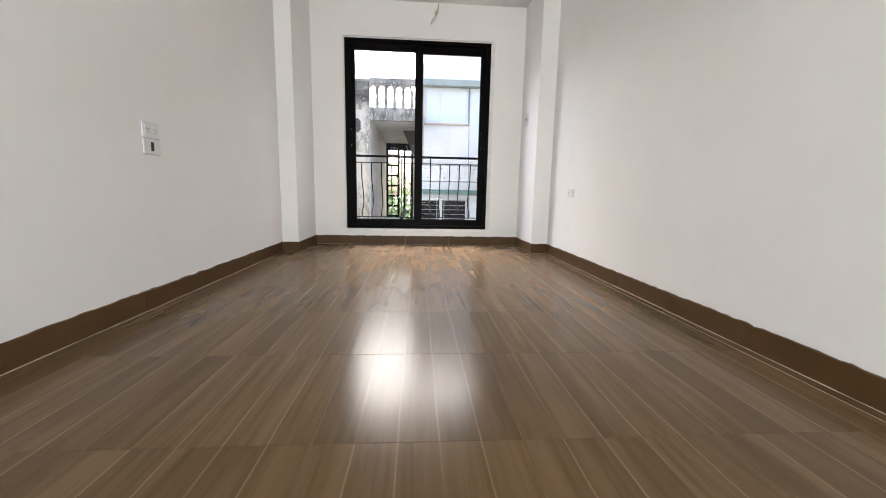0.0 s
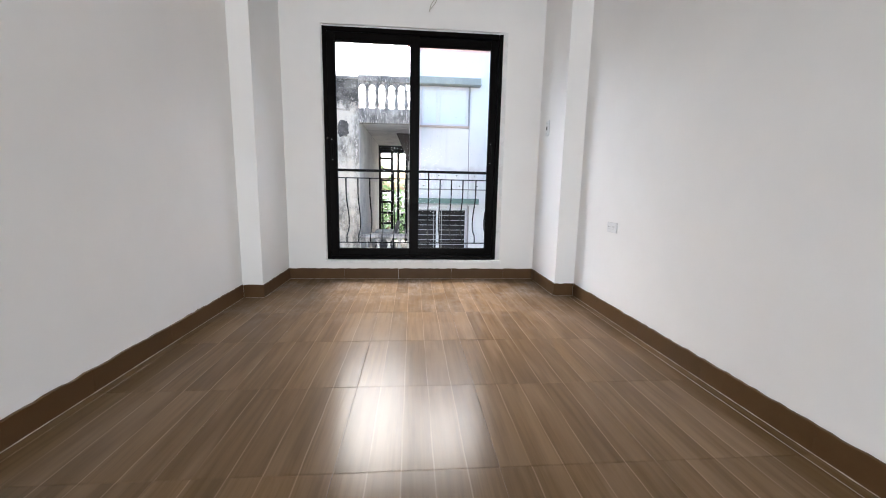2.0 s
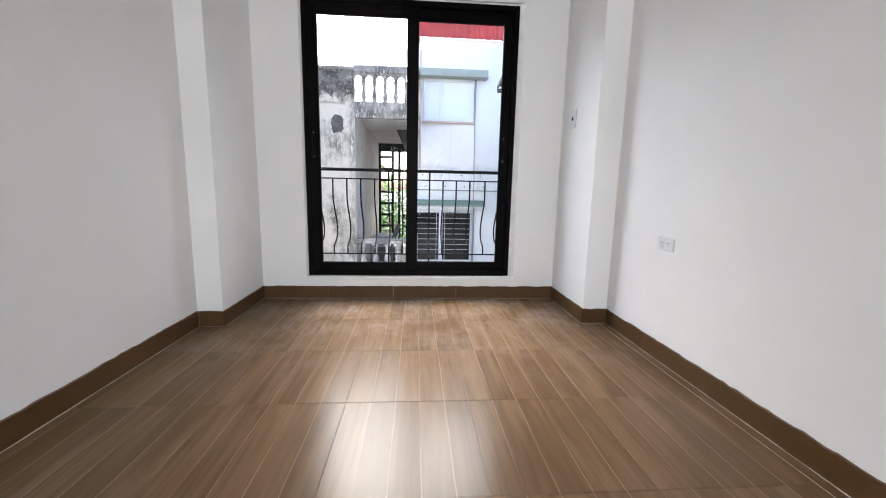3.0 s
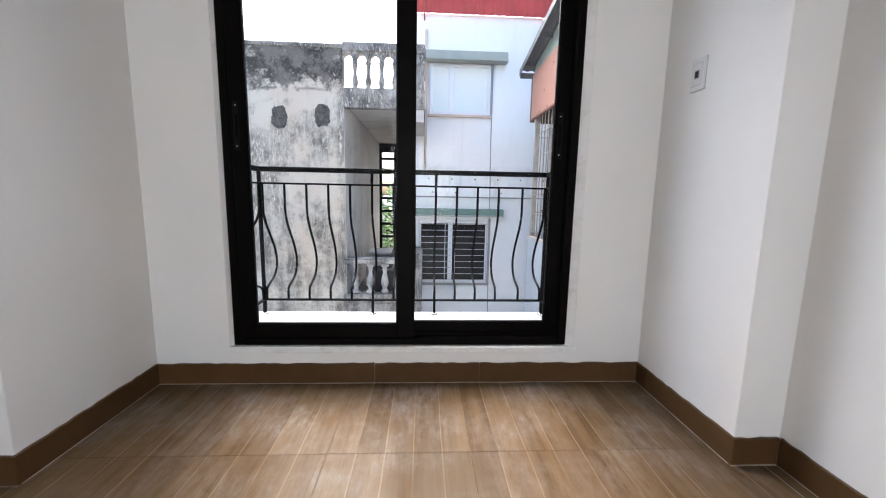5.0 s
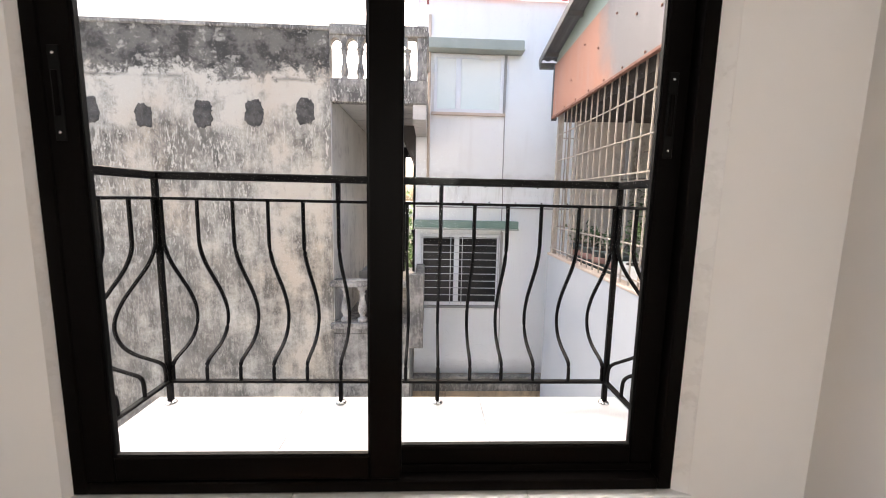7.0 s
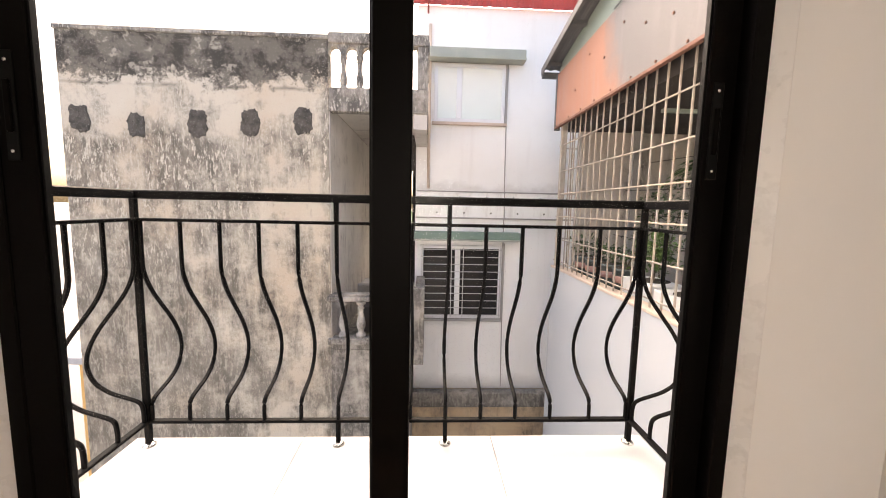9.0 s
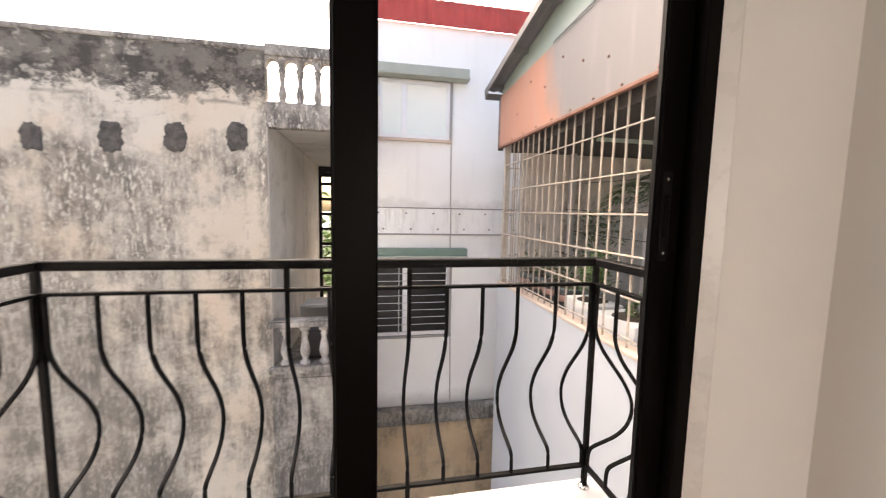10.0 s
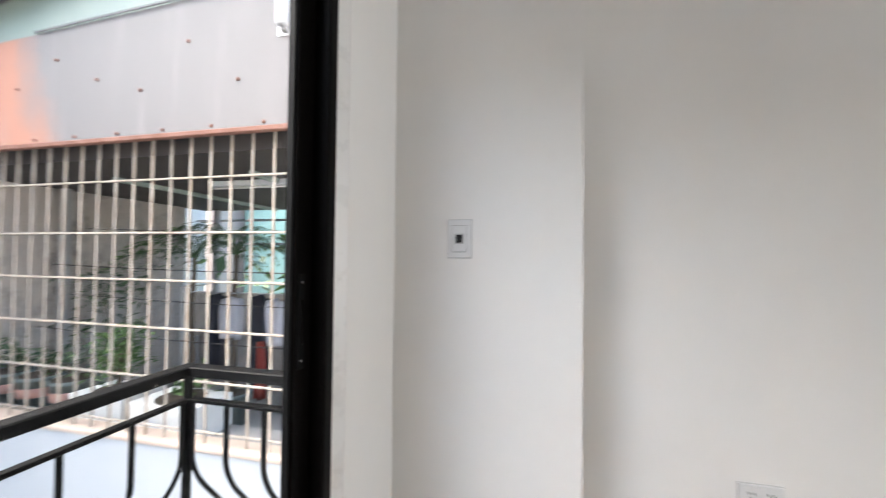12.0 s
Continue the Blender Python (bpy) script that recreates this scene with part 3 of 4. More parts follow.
rail = thing("balcony_railing", "black wrought-iron balcony railing with bellied bars", "railing")
TOP_Z, MID_Z, LOW_Z = 1.425, 1.318, 0.398
part("top_rail", box(RX0 - 0.027, RX1 + 0.027, RY - 0.027, RY + 0.027, TOP_Z - 0.018, TOP_Z + 0.018, 0.004), M_IRON, rail)
part("middle_rail", box(RX0, RX1, RY - 0.014, RY + 0.014, MID_Z - 0.007, MID_Z + 0.007, 0.002), M_IRON, rail)
part("bottom_rail", box(RX0, RX1, RY - 0.014, RY + 0.014, LOW_Z - 0.007, LOW_Z + 0.007, 0.002), M_IRON, rail)
for cx in (RX0, RX1):
    part("top_rail", box(cx - 0.027, cx + 0.027, WALL_OUT, RY - 0.028, TOP_Z - 0.018, TOP_Z + 0.018, 0.004), M_IRON, rail)
    part("middle_rail", box(cx - 0.014, cx + 0.014, WALL_OUT, RY - 0.015, MID_Z - 0.007, MID_Z + 0.007, 0.002), M_IRON, rail)
    part("bottom_rail", box(cx - 0.014, cx + 0.014, WALL_OUT, RY - 0.015, LOW_Z - 0.007, LOW_Z + 0.007, 0.002), M_IRON, rail)

BELLY = [(0.0, 1.314), (0.0, 1.17), (0.004, 1.09), (0.040, 1.005), (0.105, 0.915), (0.172, 0.825), (0.218, 0.735), (0.228, 0.66), (0.200, 0.590), (0.140, 0.545), (0.070, 0.520), (0.018, 0.500), (0.002, 0.47), (0.0, 0.400)]


def belly_bar(x, y, ox, oy):
    part("bar", tube(smooth_line([(x + ox * d, y + oy * d, z) for d, z in BELLY], 3), 0.0095, 6), M_IRON, rail)


def foot(x, y):
    f = part("post_foot", lathe([(0.030, 0.0), (0.030, 0.003), (0.022, 0.010), (0.014, 0.014)], 16, (x, y, SLAB_Z)), M_STEEL, rail, "chrome floor flange")
    return f


FRONT_BARS = [-0.757, -0.59, -0.423, -0.255, -0.085, 0.082, 0.248, 0.415, 0.582, 0.747, 0.915, 1.105]
for bx in FRONT_BARS:
    belly_bar(bx, RY, 0, 1)
for bx in (-0.085, 0.415):
    part("post", box(bx - 0.010, bx + 0.010, RY - 0.010, RY + 0.010, MID_Z + 0.007, TOP_Z - 0.018), M_IRON, rail)
    part("post", box(bx - 0.010, bx + 0.010, RY - 0.010, RY + 0.010, SLAB_Z, LOW_Z - 0.007), M_IRON, rail)
    foot(bx, RY)
for cx, out in ((RX0, -1), (RX1, 1)):
    part("corner_post", box(cx - 0.012, cx + 0.012, RY - 0.012, RY + 0.012, SLAB_Z, TOP_Z - 0.018, 0.002), M_IRON, rail)
    foot(cx, RY)
    belly_bar(cx - out * 0.022, RY, 0, 1)
    belly_bar(cx, RY - 0.022, out, 0)
    for by in (6.700, 6.545):
        belly_bar(cx, by, out, 0)

# ---- old mouldy house across the yard ----
old = thing("old_house", "old three-storey house, cream render black with mould", "house")
OY, OX0, OX1, OTOP = 10.86, -4.80, -1.115, 3.76
part("wall", box(OX0, OX1, OY, 16.6, -7.0, 2.95), M_OLD, old)
part("parapet_wall", box(OX0, OX1, OY, OY + 0.18, 2.951, OTOP - 0.05), M_OLD, old)
part("coping", box(OX0 - 0.03, OX1 + 0.01, OY - 0.02, OY + 0.16, OTOP - 0.05, OTOP + 0.015, 0.012), M_OLDER, old)
part("lower_wall", box(OX1 + 0.001, 0.085, OY + 0.003, 16.5, -7.0, -0.81), M_OLDER, old)
part("recess_wall", box(OX1 + 0.001, OX1 + 0.016, OY + 0.02, 16.5, -0.97, 2.80), M_CREAM, old)
rng = random.Random(4)
for hx, hz, r in ((-4.55, 2.53, 0.19), (-3.79, 2.46, 0.17), (-2.95, 2.50, 0.19), (-2.215, 2.54, 0.185), (-1.475, 2.58, 0.185)):
    bm = bmesh.new()
    ring = []
    for k in range(44):
        a = 2 * math.pi * k / 44
        rr = 0.90 * r * (0.98 - 0.06 * math.cos(4 * a) + 0.05 * math.sin(2 * a + hx * 9) + 0.04 * math.sin(5 * a + hx * 5) + rng.uniform(-0.10, 0.10))
        ring.append((hx + rr * 0.90 * math.cos(a), hz + rr * 1.15 * math.sin(a)))
    outer = [bm.verts.new((x, OY - 0.0005, z)) for x, z in ring]
    inner = [bm.verts.new((hx + (x - hx) * 0.9, OY - 0.016 + rng.uniform(-0.004, 0.004), hz + (z - hz) * 0.9)) for x, z in ring]
    mid = bm.verts.new((hx, OY - 0.010, hz))
    for k in range(44):
        bm.faces.new((outer[k], outer[(k + 1) % 44], inner[(k + 1) % 44], inner[k]))
        bm.faces.new((inner[k], inner[(k + 1) % 44], mid))
    bmesh.ops.recalc_face_normals(bm, faces=bm.faces[:])
    part("blocked_vent", bm, M_PATCH, old, "round vent blocked with dark cement")


def baluster_mesh(h):
    return [(0.055, 0.0), (0.055, 0.05 * h), (0.036, 0.08 * h), (0.046, 0.12 * h), (0.058, 0.24 * h), (0.050, 0.36 * h), (0.032, 0.55 * h), (0.034, 0.78 * h), (0.050, 0.82 * h), (0.036, 0.88 * h), (0.055, 0.93 * h), (0.055, h)]


def arch_panel(c, w, z_spring, z_crown, z_top, y0, y1, pitch):
    """One bay of the pierced top rail: a solid lintel with an arched underside."""
    bm = bmesh.new()
    xs = [c - pitch / 2] + [c - w + 2 * w * k / 12 for k in range(13)] + [c + pitch / 2]
    zs = [z_spring] + [z_spring + (z_crown - z_spring) * (1 - abs((x - c) / w) ** 2.2) ** 0.62 if abs(x - c) < w - 1e-6 else z_spring for x in xs[1:-1]] + [z_spring]
    rows = []
    for x, z in zip(xs, zs):
        rows.append([bm.verts.new(q) for q in ((x, y0, z), (x, y0, z_top), (x, y1, z_top), (x, y1, z))])
    for a, b in zip(rows, rows[1:]):
        for k in range(4):
            bm.faces.new((a[k], b[k], b[(k + 1) % 4], a[(k + 1) % 4]))
    bm.faces.new(rows[0])
    bm.faces.new(rows[-1][::-1])
    bmesh.ops.recalc_face_normals(bm, faces=bm.faces[:])
    return bm


def balustrade(z_floor, z_base, z_spring, z_crown, z_top, name):
    """A pierced parapet along the front and back along the free end."""
    e = new(name)
    e.parent = old
    part("base_beam", box(OX1 + 0.002, 0.312, OY, OY + 0.17, z_floor, z_base, 0.012), M_OLDER, e)
    part("end_beam", box(0.142, 0.312, OY + 0.171, 12.5, z_floor, z_base, 0.012), M_OLDER, e)
    part("handrail", box(OX1 + 0.002, 0.312, OY - 0.012, OY + 0.18, z_crown + 0.03, z_top, 0.012), M_OLDER, e)
    part("end_handrail", box(0.132, 0.322, OY + 0.181, 12.5, z_crown + 0.03, z_top, 0.012), M_OLDER, e)
    part("corner_pier", box(0.155, 0.300, OY + 0.012, OY + 0.16, z_base, z_crown + 0.03, 0.01), M_OLDER, e)
    first = None
    for k in range(5):
        cx = -0.912 + 0.232 * k
        bal = lathe(baluster_mesh(z_spring - z_base), 10) if first is None else None
        if first is None:
            first = part("baluster", bal, M_OLDER, e)
            o = first
        else:
            o = new("baluster", first.data)
            o.parent = e
        o.location = (cx, OY + 0.085, z_base)
        part("arch", arch_panel(cx - 0.116, 0.088, z_spring, z_crown, z_crown + 0.031, OY + 0.02, OY + 0.15, 0.232), M_OLDER, e)
    for k in range(5):
        o = new("baluster", first.data)
        o.parent = e
        o.location = (0.228, OY + 0.36 + 0.24 * k, z_base)


balustrade(2.735, 3.07, 3.515, 3.635, 3.815, "upper_balustrade")
low = new("lower_balustrade")
low.parent = old
part("base_beam", box(OX1 - 0.04, 0.062, OY - 0.05, OY + 0.17, -0.72, -0.62, 0.015), M_OLDER, low)
part("base_ledge", box(OX1 + 0.002, 0.062, OY - 0.01, OY + 0.17, -0.80, -0.721, 0.008), M_OLDER, low)
part("handrail", box(OX1 - 0.05, 0.062, OY - 0.05, OY + 0.19, -0.045, 0.030, 0.015), M_OLDER, low)
part("handrail_cap", box(OX1 - 0.02, 0.062, OY - 0.02, OY + 0.16, 0.031, 0.058, 0.008), M_OLDER, low)
urn = [(0.075, 0.0), (0.075, 0.05), (0.045, 0.065), (0.040, 0.10), (0.066, 0.16), (0.072, 0.21), (0.058, 0.29), (0.036, 0.38), (0.034, 0.43), (0.055, 0.45), (0.040, 0.475), (0.042, 0.50), (0.075, 0.515), (0.075, 0.572)]
urn_mesh = None
for k in range(4):
    if urn_mesh is None:
        o = part("baluster", lathe(urn, 12), M_URN, low, "worn pale urn baluster")
        urn_mesh = o.data
    else:
        o = new("baluster", urn_mesh)
        o.parent = low
    o.location = (-0.938 + 0.268 * k, OY + 0.06, -0.618)
part("end_panel", box(0.064, 0.300, OY - 0.03, OY + 0.16, -1.04, 0.165, 0.02, steps=2), M_OLDER, low, "black stained solid end pier")
part("end_handrail", box(0.140, 0.300, OY + 0.161, 12.5, -0.80, 0.060, 0.02), M_OLDER, low)
part("upper_slab", box(OX1 + 0.02, 0.14, OY + 0.171, 16.5, 2.81, 2.95), M_CREAM, old)
part("end_slab", box(0.10, 0.30, OY + 0.03, 12.5, 2.52, 2.733), M_CREAM, old)
part("back_wall", box(-0.02, 0.095, 16.2, 16.4, -0.80, 2.81), M_CREAM, old)
gr = new("steel_grille")
gr.parent = old
for gx in (-1.06, -0.60, -0.36, -0.05):
    part("upright", box(gx - 0.045, gx + 0.045, 16.17, 16.24, -0.98, 2.80), M_IRON, gr)
part("head_beam", box(-1.10, 0.0, 16.16, 16.25, 2.52, 2.80), M_IRON, gr)
for k in range(9):
    gz = -0.95 + 0.41 * k
    part("crossbar", box(-1.02, -0.60, 16.18, 16.23, gz - 0.040, gz + 0.040), M_IRON, gr)
# dark triangular plate for the sloped beam below the upper slab
part("slanted_beam", sheet([(-0.30, 12.9, 2.80), (0.08, 12.9, 2.80), (0.08, 12.9, 1.95)], 0.06), M_SOFFIT, old, "dark slanted beam under the slab")
part("leaning_board", sheet([(-0.62, 11.7, -0.74), (-0.50, 11.7, -0.74), (-0.12, 11.85, 0.32), (-0.24, 11.85, 0.32)], 0.03), M_SOFFIT, old)
part("old_crate", box(-0.80, -0.28, 11.5, 12.0, -0.74, -0.30, 0.015), M_SOFFIT, old)
part("clutter_board", box(-0.95, -0.35, 12.2, 12.24, -0.95, -0.05, 0.01), M_CONCRETE, old)
part("shelf_board", box(-0.85, -0.20, 11.9, 12.4, -0.03, 0.03, 0.01), M_CONCRETE, old)

# ---- white house ----
wh = thing("white_house", "white rendered house with two windows and red roof edge", "house")
HY = 12.52
part("wall", box(0.10, 7.0, HY, 18.0, -2.25, 5.04), M_WHITE, wh)
part("base_wall", box(0.09, 7.0, HY - 0.14, 18.0, -7.0, -2.56), M_OCHRE, wh)
part("base_ledge", box(0.09, 7.0, HY - 0.20, HY - 0.001, -2.56, -2.25, 0.02), M_OLDER, wh)
part("string_course", box(0.12, 7.0, HY - 0.035, HY - 0.001, 1.20, 1.69, 0.006), M_WHITE, wh)
part("drip_edge", box(0.12, 7.0, HY - 0.055, HY - 0.036, 1.185, 1.215, 0.004), M_CONCRETE, wh)
part("ledge_lip", box(0.12, 7.0, HY - 0.050, HY - 0.001, 1.691, 1.712, 0.004), M_CONCRETE, wh, "grey stained lip")
for k in range(9):
    for bz in (1.30, 1.60):
        bx = 0.42 + 0.52 * k + (0.09 if bz < 1.4 else 0.0)
        part("bolt", tube([(bx, HY - 0.044, bz), (bx, HY - 0.034, bz)], 0.017, 8), M_PATCH, wh)
part("drainpipe", tube([(0.335, HY - 0.04, 4.7), (0.335, HY - 0.04, 1.75)], 0.028, 12), M_COPING, wh, "slim old drainpipe")
part("cable", tube([(1.79, HY - 0.012, 2.94), (1.80, HY - 0.014, 1.74), (1.80, HY - 0.05, 1.69), (1.81, HY - 0.05, 1.2), (1.81, HY - 0.012, 1.15), (1.87, HY - 0.012, -2.2)], 0.010, 6), M_CONCRETE, wh)
bm = bmesh.new()
N = 150
cols = []
for k in range(N + 1):
    x = 0.02 + 7.0 * k / N
    bump = 0.022 if (k % 4) in (1, 2) else 0.0
    cols.append([bm.verts.new((x, HY - 0.06 - bump, 5.02)), bm.verts.new((x, HY + 0.05 - bump, 5.52))])
for a, b in zip(cols, cols[1:]):
    bm.faces.new((a[0], b[0], b[1], a[1]))
bmesh.ops.solidify(bm, geom=bm.faces[:], thickness=0.004)
part("roof_edge", bm, M_REDROOF, wh, "red corrugated metal roof edge")


part("roof_post", tube([(0.29, HY - 0.10, 4.86), (0.29, HY - 0.10, 5.75)], 0.018, 8), M_REDROOF, wh, "thin red post at the roof edge")


def house_window(x0, x1, z0, z1, mull, pane_mat, lintel, lintel_mat, grille):
    w = new("window")
    w.parent = wh
    part("recess", box(x0, x1, HY - 0.012, HY - 0.002, z0, z1), M_DARKPANE if grille else M_CONCRETE, w)
    f = 0.065
    for q in ((x0, x0 + f, z0, z1), (x1 - f, x1, z0, z1), (x0 + f, x1 - f, z0, z0 + f), (x0 + f, x1 - f, z1 - f, z1), (mull - 0.05, mull + 0.05, z0 + f, z1 - f)):
        part("frame", box(q[0], q[1], HY - 0.045, HY - 0.011, q[2], q[3], 0.005), M_WINWHITE, w)
    for a, b in ((x0 + f, mull - 0.05), (mull + 0.05, x1 - f)):
        part("pane", box(a, b, HY - 0.026, HY - 0.018, z0 + f, z1 - f), pane_mat, w)
    part("sill", box(x0 - 0.04, x1 + 0.05, HY - 0.075, HY - 0.001, z0 - 0.055, z0 - 0.002, 0.008), M_COPING if not grille else M_CONCRETE, w)
    # grey strip standing for the shadow edge right of the frame
    part("shade_edge", box(x1 + 0.004, x1 + 0.05, HY - 0.05, HY - 0.002, z0, z1 + 0.05, 0.004), M_CONCRETE, w)
    lx0, lx1, lz0, lz1 = lintel
    part("lintel", box(lx0, lx1, HY - 0.26, HY - 0.001, lz0, lz1, 0.01), lintel_mat, w)
    part("lintel_lip", box(lx0, lx1 + 0.01, HY - 0.28, HY - 0.001, lz0 - 0.035, lz0 - 0.001, 0.006), M_LINTEL, w)
    if grille:
        n = 10
        for k in range(n):
            z = z0 + 0.08 + (z1 - z0 - 0.16) * k / (n - 1)
            part("grille_bar", box(x0 + 0.02, x1 - 0.0, HY - 0.085, HY - 0.070, z - 0.006, z + 0.006), M_BARWHITE, w)
        for x in (x0 + 0.04, mull - 0.12, mull + 0.11, x1 - 0.03):
            part("grille_upright", box(x - 0.007, x + 0.007, HY - 0.070, HY - 0.055, z0 + 0.03, z1 - 0.03), M_BARWHITE, w)


house_window(0.42, 1.745, 2.99, 4.03, 0.885, M_FROST, (0.25, 2.06, 4.09, 4.24), M_LINTEL, False)
house_window(0.20, 1.800, -0.78, 0.67, 0.93, M_DARKPANE, (0.08, 2.10, 0.805, 0.940), M_GREEN, True)

# ---- neighbour's covered terrace ----
ter = thing("terrace_house", "neighbour's barred terrace under a faded salmon sheet fascia", "house")
TX, TY0, TY1, PZ = 2.43, 5.2, 11.42, 0.475
part("parapet", box(TX, TX + 0.14, TY0, TY1, -7.0, PZ - 0.04), M_PARAPET, ter)
part("parapet_end", box(TX + 0.141, 7.0, TY1 - 0.14, TY1, -7.0, PZ - 0.04), M_PARAPET, ter)
part("coping", box(TX - 0.012, TX + 0.16, TY0, TY1 + 0.01, PZ - 0.039, PZ, 0.008), M_COPING, ter)
part("terrace_floor", box(TX + 0.141, 7.0, TY0, TY1 - 0.141, -0.45, -0.30), M_CONCRETE, ter)
part("fascia", box(TX - 0.045, TX - 0.020, TY0, TY1 + 0.02, 2.735, 3.55), M_FASCIA, ter, "salmon sheet metal fading to grey")
part("fascia_edge", box(TX - 0.062, TX - 0.010, TY0, TY1 + 0.03, 2.70, 2.737, 0.006), M_RUST, ter, "rusty bottom edge")
part("fascia_end", box(TX - 0.055, TX + 0.03, TY1 + 0.021, TY1 + 0.075, 2.68, 3.58, 0.006), M_ROOF, ter)
rng = random.Random(9)
for k in range(26):
    y = TY0 + 0.3 + k * 0.215
    z = 2.765 if k % 2 else rng.choice((3.08, 3.2, 3.4))
    scr = part("screw", lathe([(0.014, 0), (0.014, 0.008), (0.006, 0.014)], 8), M_RUST, ter)
    scr.matrix_basis = pose(TX - 0.045, y, z, 0, -90, 0)
fitting = thing("outdoor_lamp", "pale white lamp housing fixed to the fascia", "lamp")
part("back_plate", box(TX - 0.052, TX - 0.0455, 7.20, 7.34, 3.34, 3.62, 0.003), M_WINWHITE, fitting)
part("housing", lathe([(0.030, 0.0), (0.044, 0.02), (0.046, 0.20), (0.036, 0.235)], 16, (TX - 0.098, 7.27, 3.38)), M_WINWHITE, fitting)
part("bracket", box(TX - 0.10, TX - 0.052, 7.255, 7.285, 3.352, 3.380, 0.003), M_CONCRETE, fitting, "grey metal bracket")
SLOPE = 0.205
zr = lambda y: 3.68 + (11.62 - y) * SLOPE
part("gable_sheet", sheet([(TX - 0.012, TY1 + 0.02, 3.551), (TX - 0.012, TY0, 3.551 + 0.30), (TX - 0.012, TY0, zr(TY0) - 0.03), (TX - 0.012, TY1 + 0.02, zr(TY1) - 0.03)], 0.010), M_GABLE, ter, "grey-green gable sheet")
part("fascia_upper", sheet([(TX - 0.034, TY1 + 0.018, 3.550), (TX - 0.034, TY0, 3.550), (TX - 0.034, TY0, 3.86)], 0.008), M_FASCIA, ter)
part("seam", sheet([(TX - 0.052, 9.6, 3.640), (TX - 0.052, TY0, 3.862), (TX - 0.052, TY0, 3.885), (TX - 0.052, 9.6, 3.655)], 0.012), M_ROOF, ter, "dark overlapping sheet seam")
bm = bmesh.new()
cols = []
N = 130
for k in range(N + 1):
    x = TX - 0.24 + 4.9 * k / N
    lift = 0.020 if (k % 4) in (1, 2) else 0.0
    cols.append([bm.verts.new((x, 11.65, zr(11.65) + lift)), bm.verts.new((x, TY0 - 0.5, zr(TY0 - 0.5) + lift))])
for a, b in zip(cols, cols[1:]):
    bm.faces.new((a[0], b[0], b[1], a[1]))
bmesh.ops.solidify(bm, geom=bm.faces[:], thickness=0.006)
part("roof", bm, M_ROOF, ter, "dark corrugated roof sheet")
part("verge_board", sheet([(TX - 0.245, 11.66, zr(11.66) - 0.075), (TX - 0.245, TY0 - 0.5, zr(TY0 - 0.5) - 0.075), (TX - 0.245, TY0 - 0.5, zr(TY0 - 0.5) + 0.03), (TX - 0.245, 11.66, zr(11.66) + 0.03)], 0.015), M_ROOF, ter)
for k in range(7):
    y = 11.4 - 0.95 * k
    part("purlin", box(TX - 0.22, 6.8, y - 0.03, y + 0.03, zr(y) - 0.075, zr(y) - 0.012), M_ROOF, ter)
part("eave_gutter", box(TX - 0.24, 6.9, 11.62, 11.70, zr(11.65) - 0.12, zr(11.65) - 0.03, 0.01), M_ROOF, ter)
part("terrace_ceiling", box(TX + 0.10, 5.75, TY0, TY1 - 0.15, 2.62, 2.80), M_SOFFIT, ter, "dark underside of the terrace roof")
grille = new("window_grille")
grille.parent = ter
GX = TX + 0.055
y = TY1 - 0.04
while y > TY0 + 0.1:
    part("upright", box(GX - 0.0075, GX + 0.0075, y - 0.0075, y + 0.0075, PZ - 0.01, 2.79), M_BAR, grille)
    y -= 0.180
for z in (0.56, 0.92, 1.29, 1.65, 2.01, 2.42):
    part("crossbar", tube([(GX - 0.016, TY0, z), (GX - 0.016, TY1 + 0.01, z)], 0.009, 6), M_BAR, grille)
for k in range(16):
    x = GX + 0.17 + 0.172 * k
    part("end_upright", box(x - 0.009, x + 0.009, TY1 - 0.06, TY1 - 0.042, PZ - 0.02, 2.79), M_BAR, grille)
for z in (0.93, 1.65, 2.38):
    part("end_crossbar", tube([(GX, TY1 - 0.070, z), (5.2, TY1 - 0.070, z)], 0.009, 6), M_BAR, grille)
part("corner_post", box(TX + 0.02, TX + 0.10, TY1 - 0.14, TY1 - 0.065, PZ - 0.01, 2.79), M_BAR, ter)
for px, py in ((5.6, 10.9), (5.6, 8.6), (5.6, 6.0), (3.5, 11.0)):
    part("post", box(px - 0.04, px + 0.04, py - 0.04, py + 0.04, -0.30, 2.61), M_CONCRETE, ter)
part("rear_wall", box(5.66, 5.80, TY0, TY1, -0.30, 1.20), M_YARDWALL, ter)
part("side_wall", box(2.7, 5.20, TY1 - 0.30, TY1 - 0.145, -0.30, 2.61), M_YARDWALL, ter)
for z in (2.04, 2.44):
    part("rear_rail", tube([(5.7, TY0, z), (5.7, TY1, z)], 0.020, 8), M_BARWHITE, ter, "pale horizontal rail")
for z, x in ((1.02, 3.3), (1.36, 3.6), (1.72, 3.45), (2.16, 3.8)):
    sag = [(x, TY0 + (TY1 - 0.32 - TY0) * k / 8, z - 0.05 * (1 - (k / 4 - 1) ** 2)) for k in range(9)]
    part("wire_line", tube(sag, 0.006, 5), M_SOFFIT, ter, "thin slack wire")
part("soffit_batten", box(3.1, 5.6, 8.10, 8.16, 2.575, 2.618), M_GABLE, ter)
part("soffit_batten", box(3.1, 5.6, 9.70, 9.76, 2.575, 2.618), M_GABLE, ter)
tube_lamp = thing("tube_lamp", "white strip lamp under the dark terrace roof", "lamp")
part("body", box(3.45, 3.51, 7.95, 8.95, 2.560, 2.617, 0.008), M_WINWHITE, tube_lamp)
